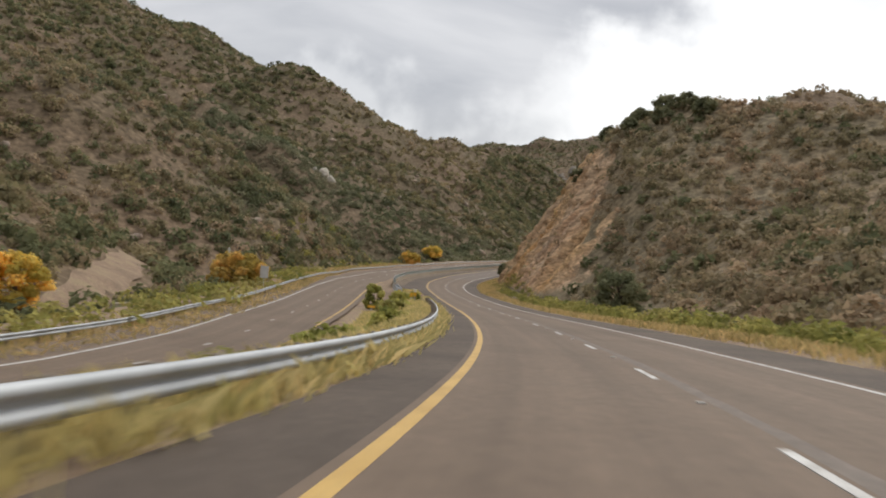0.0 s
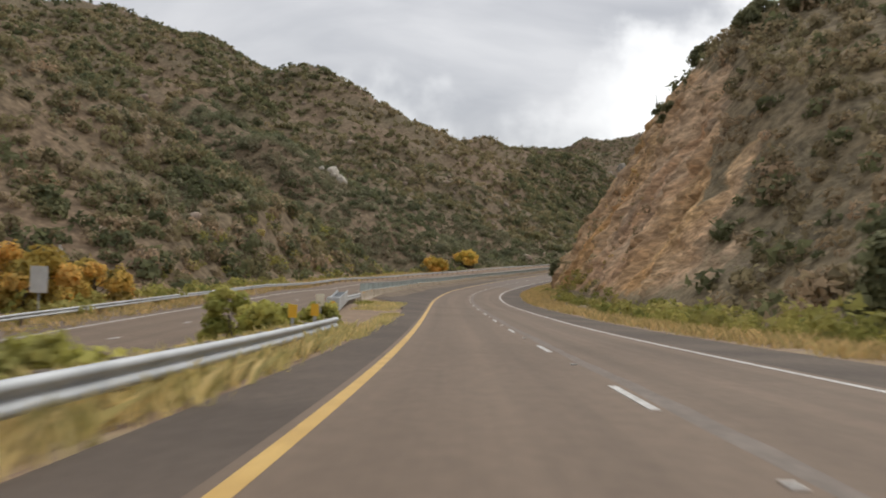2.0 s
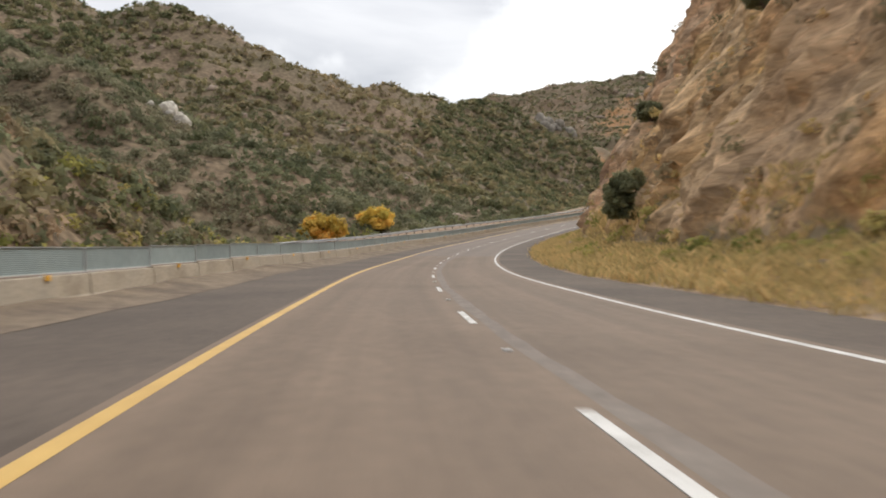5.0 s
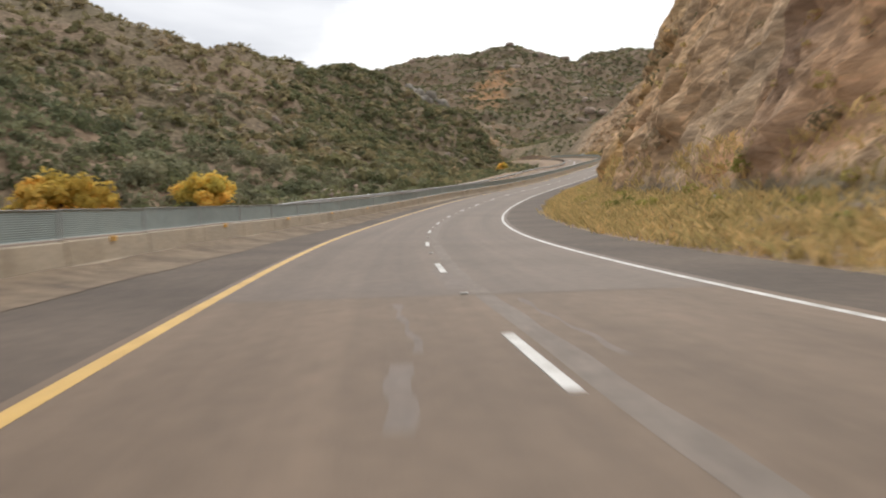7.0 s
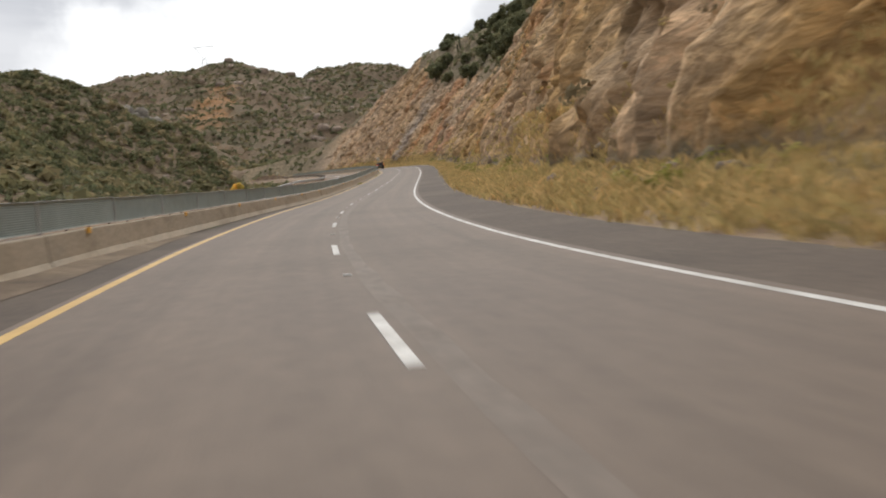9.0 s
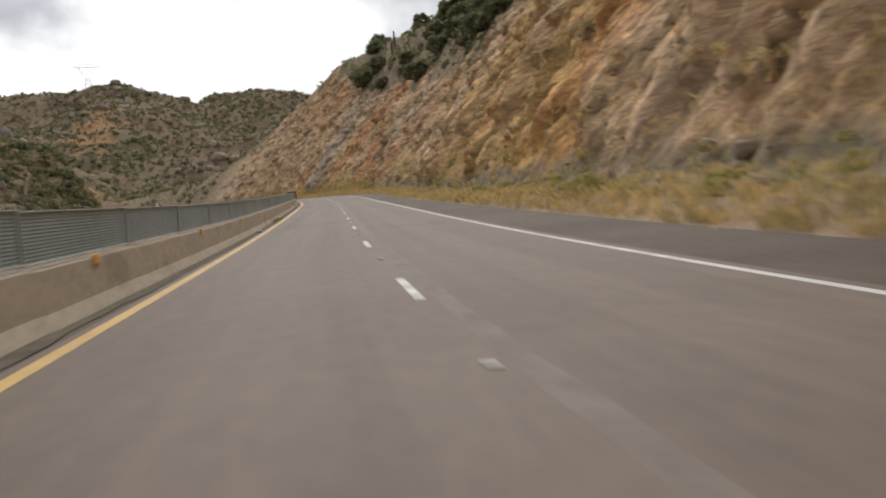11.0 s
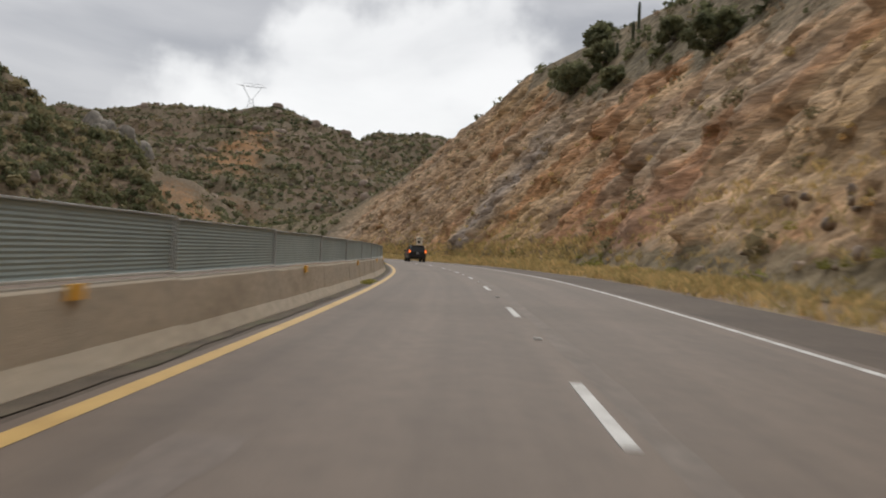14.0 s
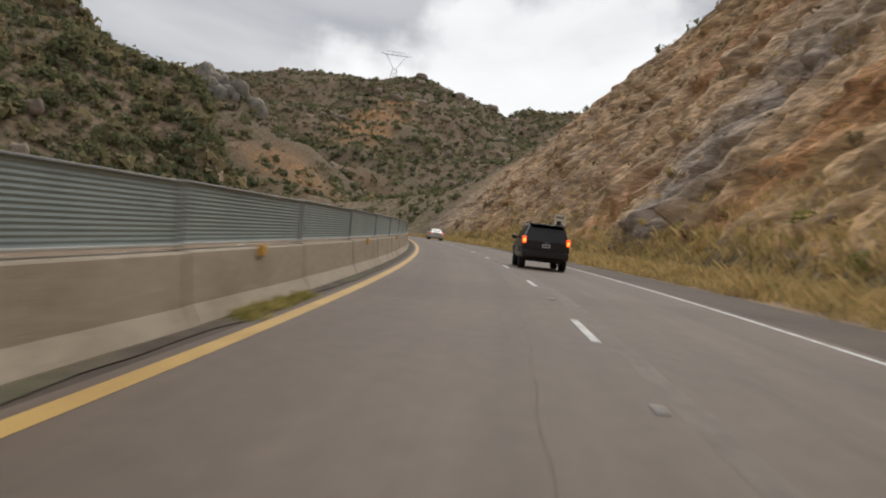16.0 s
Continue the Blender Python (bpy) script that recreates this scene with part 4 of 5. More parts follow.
screen_mesh = bpy.data.meshes.new("screen_panel")
bm.to_mesh(screen_mesh)
bm = bmesh.new()
box(bm, -0.035, 0.035, -0.03, 0.03, 0.74, 1.378, 0.006)
post_mesh = bpy.data.meshes.new("screen_post")
bm.to_mesh(post_mesh)
bm = bmesh.new()
box(bm, -0.045, 0.045, -PANEL / 2, PANEL / 2, 0.757, 0.782, 0.006)
foot_mesh = bpy.data.meshes.new("base_rail")
bm.to_mesh(foot_mesh)
bm = bmesh.new()
box(bm, -0.03, 0.03, -PANEL / 2, PANEL / 2, 1.36, 1.38, 0.004)
cap_mesh = bpy.data.meshes.new("top_rail")
bm.to_mesh(cap_mesh)
bm = bmesh.new()
box(bm, -0.012, 0.03, -0.14, 0.14, 0.61, 0.74, 0.004)
glint_mesh = bpy.data.meshes.new("reflector")
bm.to_mesh(glint_mesh)
s, k = WALL_START, 0
while s < WALL_END:
    mid = s + PANEL / 2
    here = float(wall_d(mid))
    lean = math.degrees(math.atan2(float(wall_d(s)) - float(wall_d(s + PANEL)), PANEL))
    m = on_deck(mid, here) @ pose(0, 0, 0, 0, 0, lean)
    obj("concrete_segment", wall_mesh, CONCRETE, wall).matrix_basis = m
    if s > 140:
        obj("screen_panel", screen_mesh, SCREEN, wall).matrix_basis = m
        obj("base_rail", foot_mesh, PALE_RAIL, wall).matrix_basis = m
        obj("top_rail", cap_mesh, GALVANISED, wall).matrix_basis = m
        obj("screen_post", post_mesh, GALVANISED, wall).matrix_basis = m @ pose(0, PANEL / 2, 0)
    if k % 2 == 0:
        obj("reflector", glint_mesh, ORANGE_REFLECTOR, wall, "amber reflector").matrix_basis = m @ pose(0.128, 0, 0)
    s, k = s + PANEL, k + 1


# ---- plants ----
rng = np.random.default_rng(7)


def land(x, y):
    """Height of the land as it is built, for planting."""
    s, d = to_way(x, y)
    z = ground(x, y, s, d)
    crown = np.clip((z + 5) / 30, 0, 1)
    rolling = crown * (2.2 * rough(x, y, z * 0, 19.0, 3, 41) + 1.5 * np.abs(rough(x, y, z * 0, 34.0, 2, 43)))
    return np.where((d > -55) & (d < 78), z, z + rolling), s, d


def track_d(s):
    """Offset of the dirt track across the dry wash."""
    return np.interp(s, [88, 110, 150], [-38.5, -41.0, -47.0])


def scatter(n, x0, x1, y0, y1, keep, patch=40.0, seed=3, bias=-0.75):
    x, y = rng.uniform(x0, x1, n), rng.uniform(y0, y1, n)
    z, s, d = land(x, y)
    ok = keep(s, d, x, y, z) & ~((s > 86) & (s < 148) & (np.abs(d - track_d(s)) < 3.4)) & (rough(x, y, 0 * x, patch, 3, seed) + rng.normal(0, 0.25, n) > bias)
    return np.stack([x, y, z], -1)[ok]


def bushes(name, spots, low, high, count, leaf, material, label, category="bushes", squash=0.8, sink=0.1, hollow=0.6):
    r = low + (high - low) * rng.random(len(spots)) ** 1.8
    c = spots + np.stack([0 * r, 0 * r, r * (0.35 - sink)], -1)
    return foliage(name, rng, c, r, count, leaf, material, label, category, squash, hollow)


def scrub(name, spots, low, high, material, label, count=24, leaf=0.3):
    """Wild bushes of many sprigs, too many to count, in one mesh."""
    return bushes(name, spots, low, high, count, leaf, material, label, "scrub", 0.8, 0.1, 0.4)


def left_hill(s, d, x, y, z):
    bank = np.interp(s, OPP_S, OPP_D) - 11.5
    return (d < bank - 9) & (y < 930)


def near_hill(s, d, x, y, z):
    return left_hill(s, d, x, y, z) & (x > -170) & (y < 480)


def off_scar(s, d, x, y, z):
    return (z > -5) & (scar(x, y) < rng.random(len(x)) + 0.35)


def back_hill(s, d, x, y, z):
    return left_hill(s, d, x, y, z) & ((x <= -170) | (y >= 480))


ts, tt = np.meshgrid(np.arange(86, 148.1, 1.5), np.linspace(-2.4, 2.4, 7), indexing="ij")
tx, ty = way(ts, track_d(ts) + tt + 0.35 * np.sin(ts * 0.5))
tz = ground(tx, ty, ts, track_d(ts) + tt) + 0.14 - 0.03 * np.abs(np.abs(tt) - 0.8)
tagged(obj("dirt_track", sheet("dirt_track", np.stack([tx, ty, tz], -1).reshape(-1, 3), grid_faces(*ts.shape)[:, ::-1], True), DIRT), "pale brown dirt track beside the dry wash", "dirt track", kind="structure")
scrub("hillside_scrub", scatter(1900, -170, 20, 90, 265, near_hill, bias=-1.6), 0.9, 2.7, BUSH, "olive and brown chaparral scrub covering the canyon hillside", 64, 0.17)
scrub("hillside_scrub", scatter(2600, -170, 20, 90, 300, near_hill, bias=-1.6), 0.7, 2.4, BROWN_BUSH, "brown dry scrub on the lower canyon hillside", 64, 0.17)
scrub("hillside_scrub", scatter(4300, -170, 20, 265, 480, near_hill, bias=-1.5), 0.9, 2.7, OLIVE_BUSH, "grey-green chaparral scrub covering the canyon hillside", 64, 0.17)
scrub("hillside_scrub", scatter(20000, -330, 90, 90, 860, back_hill, bias=-1.4), 0.9, 2.9, BUSH, "olive and brown chaparral scrub covering the canyon hillside", 15, 0.38)
scrub("hillside_scrub", scatter(9000, -160, 20, 200, 560, left_hill, bias=-2.0), 0.6, 1.8, OLIVE_BUSH, "low olive brush filling the lower hillside", 36, 0.21)
scrub("hillside_scrub", scatter(6500, -70, 60, 560, 860, left_hill, bias=-2.0), 0.7, 2.4, DARK_LEAF, "dark evergreen brush packed on the steep spur", 40, 0.24)
scrub("hillside_scrub", scatter(5000, -470, -180, 180, 900, left_hill, bias=-1.1), 1.2, 3.6, DARK_LEAF, "dark olive scrub on the high hillside", 26, 0.3)
scrub("hillside_scrub", scatter(3500, -200, 20, 90, 560, left_hill, 30, 23, 0.1), 1.2, 3.0, DARK_LEAF, "darker evergreen bushes among the chaparral", 60, 0.18)
bushes("valley_thicket", scatter(4200, -150, 20, 0, 520, lambda s, d, x, y, z: (d < np.interp(s, OPP_S, OPP_D) - 17) & (d > np.interp(s, OPP_S, OPP_D) - 44), bias=-0.9), 1.0, 2.4, 60, 0.19, DARK_LEAF, "dense dark green thicket along the foot of the hill", "thicket")
scrub("far_scrub", scatter(5500, -260, 380, 860, 1420, lambda s, d, x, y, z: z > -5, 70, 29, 0.0), 1.0, 3.0, DARK_LEAF, "dark evergreen bushes on a far rocky hill", 12, 0.42)
scrub("far_scrub", scatter(15000, -260, 380, 860, 1420, off_scar, bias=-0.9), 0.7, 2.2, OLIVE_BUSH, "low olive scrub spread over a far rocky hill", 9, 0.55)
scrub("far_scrub", scatter(14000, -260, 380, 840, 1420, off_scar, bias=-0.75), 0.8, 2.4, BUSH, "grey-green scrub dotted over a far rocky hill", 12, 0.42)
scrub("hillside_scrub", scatter(6000, -70, 60, 560, 860, left_hill, bias=-2.0), 0.5, 1.5, OLIVE_BUSH, "low olive brush between the bushes of the steep spur", 22, 0.23)


def above_cut(s, d, x, y, z):
    rise = right_side(s, d)
    bare, over = bareness(s, d)
    return (d > 15) & (d < 80) & (rise > 0.3) & (bare < 0.35) & ((over > 0.3) | (s < 140 + 1.9 * np.clip(rise, 0, 30)) | (s > 735)) & (s < 838)


scrub("hilltop_scrub", scatter(9500, -30, 75, -40, 200, above_cut, 25, 9, -1.2), 0.5, 1.7, BROWN_BUSH, "dense olive and brown scrub on the slope beside the road", 46, 0.19)
brow = scatter(14000, -60, 190, -30, 900, above_cut, 25, 9, -0.55)
scrub("hilltop_scrub", brow, 0.5, 1.9, DARK_LEAF, "olive and brown scrub on the slope above the cutting", 32, 0.24)

scrub("hilltop_scrub", scatter(2600, 50, 190, -40, 420, lambda s, d, x, y, z: (d >= 76) & (d < 130) & (s < 420), 25, 9, -0.9), 0.9, 2.4, BROWN_BUSH, "olive scrub on the far crest beside the road", 20, 0.3)


def on_rock(n, s0, s1, low, high):
    """Points on the rock face, between two fractions of the cut's height."""
    s = rng.uniform(s0, s1, n)
    t = rng.uniform(low, high, n)
    d = np.interp(s, CUT_S, CUT_FOOT) + t * np.interp(s, CUT_S, CUT_HIGH) / np.interp(s, CUT_S, CUT_STEEP)
    x, y = way(s, d)
    return np.stack(rock_face(s, d, x, y), -1)


bushes("cliff_bush", on_rock(1000, 165, 740, 0.02, 0.98), 0.3, 1.15, 44, 0.19, BROWN_BUSH, "small dry bushes rooted in the rock cutting", "bushes")
bushes("cliff_grass", on_rock(900, 165, 720, 0.0, 0.5), 0.15, 0.5, 24, 0.3, GRASS, "dry grass clumps on ledges of the cutting", "grass")


def verge_spots(n, s0, s1, d0, d1):
    s, d = rng.uniform(s0, s1, n), rng.uniform(d0, d1, n)
    x, y = way(s, d)
    return np.stack([x, y, ground(x, y, s, d)], -1)


bushes("roadside_shrub", verge_spots(330, 20, 142, 9.4, 14.5), 0.4, 1.3, 110, 0.15, SHRUB, "yellow-green shrubs between the shoulder and the rock cutting", "shrubs", squash=1.0)
bushes("roadside_shrub", verge_spots(150, 142, 205, 9.6, 13.0), 0.3, 0.8, 90, 0.16, SHRUB, "yellow-green shrubs at the foot of the rock cutting", "shrubs")
bushes("roadside_shrub", verge_spots(46, 205, 300, 9.0, 12.5), 0.3, 0.8, 110, 0.15, SHRUB, "olive shrubs in the golden grass below the cutting", "shrubs")
bushes("roadside_shrub", verge_spots(190, 300, 720, 8.8, 11.5), 0.25, 0.7, 90, 0.16, SHRUB, "low green shrubs at the foot of the cutting", "shrubs")
bushes("roadside_shrub", verge_spots(260, -30, 60, 9.5, 22), 0.4, 1.2, 90, 0.15, SHRUB, "yellow-green shrubs beside the right shoulder", "shrubs")
bushes("median_shrub", verge_spots(44, 6, 96, -9.2, -7.2), 0.35, 0.85, 220, 0.1, LUSH_LEAF, "leafy green shrubs growing in the median", "shrubs")
bushes("valley_shrub", verge_spots(700, -30, 330, -38, -24), 0.5, 1.5, 70, 0.17, SHRUB, "yellow-green brush beyond the far guard rail", "shrubs")


def turf(name, spots, low, high, blades, material, label, spreadout=0.18):
    """Tufts of bent grass blades."""
    n = len(spots)
    foot = spots[:, None] + np.concatenate([rng.normal(0, spreadout, (n, blades, 2)), np.zeros((n, blades, 1))], -1)
    h = (low + (high - low) * rng.random((n, blades)))
    a = rng.uniform(0, 2 * np.pi, (n, blades))
    lean = rng.normal(0, 0.45, (n, blades, 2)) * h[..., None]
    w = 0.012 + 0.02 * rng.random((n, blades))
    side = np.stack([np.cos(a) * w, np.sin(a) * w, 0 * a], -1)
    tip = foot + np.concatenate([lean, h[..., None]], -1)
    mid = foot + np.concatenate([lean * 0.35, h[..., None] * 0.6], -1)
    v = np.stack([foot - side, foot + side, tip, mid - side * 0.9], 2).reshape(-1, 3)
    mesh = leaf_layers(sheet(name, v, np.arange(len(v)).reshape(-1, 4)), np.repeat(rng.random(n), blades * 4))
    return tagged(obj(name, mesh, material), label, "grass", kind="stuff")


turf("dry_grass", verge_spots(6500, -35, 840, 6.7, 9.3), 0.15, 0.5, 7, GRASS, "pale dry grass along the right shoulder")
turf("dry_grass", verge_spots(7500, 190, 400, 7.0, 13.0), 0.15, 0.5, 7, GRASS, "tall golden dry grass at the foot of the cutting")
turf("dry_grass", verge_spots(7500, -35, 100, -11.6, -5.15), 0.2, 0.5, 8, GREEN_GRASS, "tall yellow dry grass under the median guard rail")
turf("dry_grass", verge_spots(260, 128, 147, -8.0, -5.5), 0.06, 0.2, 9, GREEN_GRASS, "patchy yellow grass on the bare median")
turf("dry_grass", verge_spots(190, 96, 121, -5.5, -4.95), 0.06, 0.18, 9, GREEN_GRASS, "patchy yellow grass on the bare median")
turf("green_weed", verge_spots(60, 137, 143, -8.6, -7.9), 0.08, 0.3, 9, SHRUB, "green weeds in front of the short guard rail")
for s0, s1 in ((442, 447.5), (484, 492), (520, 523), (566, 570)):
    turf("green_weed", verge_spots(int(16 * (s1 - s0)), s0, s1, -4.0, -3.84), 0.03, 0.12, 8, SHRUB, "green weeds along the foot of the median wall", 0.08)
turf("dry_grass", verge_spots(4000, 520, 730, 7.0, 9.6), 0.15, 0.42, 7, GRASS, "tall golden grass on the bank below the cutting")
turf("dry_grass", verge_spots(2600, 560, 735, 7.6, 11.0), 0.3, 0.75, 9, GRASS, "waist-high golden grass heaped against the cutting")
turf("dry_grass", verge_spots(3000, 395, 735, 8.5, 13.0), 0.15, 0.45, 7, GRASS, "dry grass at the foot of the cutting")
turf("dry_grass", verge_spots(3000, -35, 300, -26, -21.5), 0.2, 0.55, 7, GRASS, "dry grass beyond the far guard rail")


def tree(name, x, y, tall, wide, leaf_material, label, category="tree", lobes=16, count=260, leaf=0.13, trunk=0.16, low=0.3):
    """A tapered trunk, limbs and a crown of many small leaves in uneven lobes."""
    z = float(land(np.array([x]), np.array([y]))[0][0])
    base = tagged(new(name), label, category)
    base.matrix_basis = pose(x, y, z - 0.1)
    bm = bmesh.new()
    tube(bm, [(0, 0, 0), (0.08 * wide, 0.03, tall * 0.3), (0.02, -0.05 * wide, tall * 0.62), (0.05, 0, tall * 0.9)], [trunk, trunk * 0.75, trunk * 0.45, trunk * 0.12])
    heads, sizes, limbs = [], [], []
    for k in range(lobes):
        a, up = k * 2.4 + rng.random(), low + (0.92 - low) * (k + 0.5) / lobes
        reach = wide * 0.5 * (0.35 + 0.65 * math.sin(math.pi * min(0.95, (up - low + 0.12) / (1.06 - low)))) * rng.uniform(0.55, 1.0)
        head = Vector((math.cos(a) * reach, math.sin(a) * reach, tall * up))
        twig = bmesh.new()
        tube(twig, [(0.03, 0, tall * max(0.12, up - 0.25)), tuple(head * 0.6 + Vector((0, 0, tall * up * 0.36))), tuple(head)], [trunk * 0.4, trunk * 0.25, trunk * 0.08], 5)
        limbs.append(twig)
        heads.append(head)
        sizes.append(wide * rng.uniform(0.15, 0.27))
    stem = part("trunk", bm, BARK, base)
    for twig in limbs:
        part("limb", twig, BARK, stem)
    v, f, tint = leafage(rng, np.array(heads), np.array(sizes), count, leaf, 0.85, 0.25)
    obj("crown", leaf_layers(sheet("crown", v, f), tint), leaf_material, base)
    return base


tree("cottonwood_tree", -53, 361, 3.9, 6.8, GOLD_LEAF, "golden autumn cottonwood beyond the median wall", low=0.15, lobes=22)
tree("cottonwood_tree", -52, 306, 3.4, 5.8, AMBER_LEAF, "orange autumn cottonwood beyond the median wall", low=0.12, lobes=20)
x, y = way(90, -42.5)
tree("cottonwood_tree", float(x), float(y), 5.0, 5.4, GOLD_LEAF, "bright yellow autumn tree by the dry wash", low=0.12, lobes=20)
for s, d, tall in ((132, -29.5, 4.2), (141, -32, 4.8), (150, -31, 4.0)):
    x, y = way(s, d)
    tree("amber_willow", float(x), float(y), tall, 6.0, OCHRE_LEAF, "amber autumn willow behind the far guard rail", low=0.1, lobes=16, count=300)
tree("yellow_willow", 17, 648, 4.0, 5.0, GOLD_LEAF, "small yellow willow on the island between the roads", low=0.1, count=250)
tree("juniper_tree", 3.0, 106, 5.0, 4.8, MID_LEAF, "bushy green desert tree at the end of the cutting", low=0.06, lobes=24)
x, y = way(238.3, 12.3)
tree("juniper_tree", float(x), float(y), 3.3, 3.0, MID_LEAF, "rounded dark juniper rooted low in the cutting", low=0.08, lobes=22, count=300, leaf=0.16)
for s, d, tall in ((262, 17.5, 1.7), (230, 19.0, 1.6), (196, 24, 2.4), (212, 31, 2.6), (192, 34, 2.8), (189, 38, 3.0), (184, 41, 2.8), (181, 36, 2.6), (176, 42, 2.8), (186, 31, 2.2), (203, 35, 2.6)):
    x, y = way(s, d)
    tree("oak_shrub", float(x), float(y), tall, tall * 1.6, MID_LEAF, "dark evergreen oak shrub rooted in the slope", low=0.02, lobes=16, count=170, leaf=0.17)
for s, d, tall, wide in ((560, 44, 3.2, 4.0), (575, 47, 3.4, 4.5), (590, 45, 3.2, 4.2), (548, 50, 3.2, 4), (606, 43, 3.0, 4), (620, 42, 3.2, 4.4), (629, 28.7, 4.2, 6.0), (634, 30, 3.6, 5.4), (625, 31.5, 3.4, 5.0), (575, 25.5, 3.6, 5.8), (571, 29, 3.0, 4.6), (581, 35, 4.2, 6.0), (585, 32.5, 3.6, 5.0), (578, 38, 3.6, 5.2), (566, 33, 3.4, 5.2), (560, 30, 3.4, 5.6), (556, 35, 3.8, 6.0), (563, 38, 3.4, 5.0), (518, 26, 3.2, 5.4), (523, 28.5, 3.4, 5.8), (529, 26, 3.2, 5.4), (536, 29, 3.4, 5.6), (526, 32.5, 3.4, 5.6), (541, 26.5, 3.0, 5.0), (546, 31, 3.4, 5.4), (533, 34, 3.2, 5.4), (597, 30, 2.8, 4.2), (608, 27, 2.6, 4.0), (640, 36, 3.2, 5.0), (648, 40, 3.0, 4.6)):
    x, y = way(s, d)
    tree("oak_shrub", float(x), float(y), tall, wide, MID_LEAF, "dark evergreen oak shrub on the brow of the cutting", low=0.06, lobes=16, count=150, leaf=0.17)
for s, d, tall, wide in ((34, -8.4, 1.1, 2.4), (46, -8.8, 1.0, 2.2), (58, -8.2, 1.2, 2.2), (109, -11.2, 3.0, 2.2), (84, -8.6, 1.5, 2.6), (104.5, -6.9, 1.1, 1.6), (103, -8.4, 1.5, 2.2)):
    x, y = way(s, d)
    tree("median_bush", float(x), float(y), tall, wide, LUSH_LEAF, "leafy yellow-green bush growing in the median", "bush", lobes=16, count=200, leaf=0.18, trunk=0.05, low=0.05)


def saguaro(x, y, tall, arm):
    z = float(land(np.array([x]), np.array([y]))[0][0])
    plant = tagged(new("saguaro_cactus"), "tall thin saguaro cactus on the hilltop", "cactus", "saguaros on the hill")
    plant.matrix_basis = pose(x, y, z - 0.2)
    bm = bmesh.new()
    tube(bm, [(0, 0, 0), (0, 0, tall * 0.5), (0, 0, tall * 0.93), (0, 0, tall)], [0.2, 0.24, 0.19, 0.06], 10)
    part("stem", bm, CACTUS, plant)
    if arm:
        bm = bmesh.new()
        tube(bm, [(0.1, 0, tall * 0.4), (0.5, 0, tall * 0.45), (0.6, 0, tall * 0.6), (0.6, 0, tall * 0.75)], [0.12, 0.14, 0.13, 0.04], 8)
        part("arm", bm, CACTUS, plant)


saguaro(84, 605, 4.6, False)
saguaro(82.8, 604.2, 3.0, False)
saguaro(81.6, 606.5, 2.0, False)

# dead snag and a bare stem on the edge of the cutting
for s, d, tall in ((214, 25.5, 4.5), (222, 26.5, 3.0)):
    x, y = way(s, d)
    z = float(ground(np.array([x]), np.array([y]))[0])
    snag = tagged(new("dead_snag"), "leafless dead trunk on the edge of the cutting", "dead tree")
    snag.matrix_basis = pose(float(x), float(y), z - 0.4)
    bm = bmesh.new()
    tube(bm, [(0, 0, 0), (-0.25, 0.1, tall * 0.5), (-0.7, 0.1, tall)], [0.12, 0.09, 0.03], 7)
    tube(bm, [(-0.25, 0.1, tall * 0.5), (0.2, 0.2, tall * 0.72)], [0.05, 0.015], 5)
    part("trunk", bm, BARK, snag)

# boulders and scree
def boulders(name, spots, low, high, label, material=STONE, tall=0.85):
    r = low + (high - low) * rng.random(len(spots)) ** 2.5
    bm = bmesh.new()
    bmesh.ops.create_icosphere(bm, subdivisions=2, radius=1.0)
    base = np.array([v.co for v in bm.verts])
    tri = np.array([[v.index for v in f.verts] for f in bm.faces])
    bm.free()
    k = len(base)
    block = base / np.abs(base).max(1, keepdims=True)
    block = 0.62 * block / np.linalg.norm(block, axis=1).mean() * 1.25 + 0.38 * base
    turn, lean = rng.uniform(0, 2 * np.pi, (len(spots), 1)), rng.uniform(-0.6, 0.6, (len(spots), 1))
    wide = block[None] * (1 + rng.uniform(-0.35, 0.35, (len(spots), 1, 3)))
    bx, by, bz = wide[..., 0], wide[..., 1] * np.cos(lean) - wide[..., 2] * np.sin(lean), wide[..., 1] * np.sin(lean) + wide[..., 2] * np.cos(lean)
    v = np.stack([bx * np.cos(turn) - by * np.sin(turn), bx * np.sin(turn) + by * np.cos(turn), bz], -1)
    q = v * 1.3 + rng.uniform(0, 50, (len(spots), 1, 3))
    lump = 1 + 0.3 * grain(q[..., 0], q[..., 1], q[..., 2], 5) + 0.18 * grain(q[..., 0] * 2.3, q[..., 1] * 2.3, q[..., 2] * 2.3, 6)
    v = v * lump[..., None] * r[:, None, None] * np.array([1.0, 1.0, tall]) + spots[:, None]
    f = tri[None] + (np.arange(len(spots)) * k)[:, None, None]
    return tagged(obj(name, sheet(name, v.reshape(-1, 3), f.reshape(-1, 3)), material), label, "rocks", kind="stuff")


boulders("scree", verge_spots(420, 170, 740, 8.6, 12.0), 0.06, 0.32, "tan fallen rocks along the foot of the cutting")
boulders("outcrop", scatter(420, -300, 40, 150, 840, left_hill, 60, 15, 0.15), 0.6, 1.9, "pale rock outcrops on the scrubby hillside")
crag = np.stack([rng.normal(-6, 9, 40), rng.normal(950, 6, 40), np.zeros(40)], -1)
crag[:, 2] = land(crag[:, 0], crag[:, 1])[0] + rng.uniform(-3, 1.5, 40)
boulders("rock_crag", crag, 2.0, 4.6, "grey weathered rock crag standing on the spur", GREY_STONE, 1.5)
boulders("outcrop", scatter(700, -200, 360, 900, 1400, lambda s, d, x, y, z: z > 0, 60, 17, 0.1), 1.0, 4.0, "grey and tan rock outcrops on the far hill")
pale = np.stack([-104 + rng.normal(0, 1.6, 14), 395 + rng.normal(0, 2.0, 14), np.zeros(14)], -1)
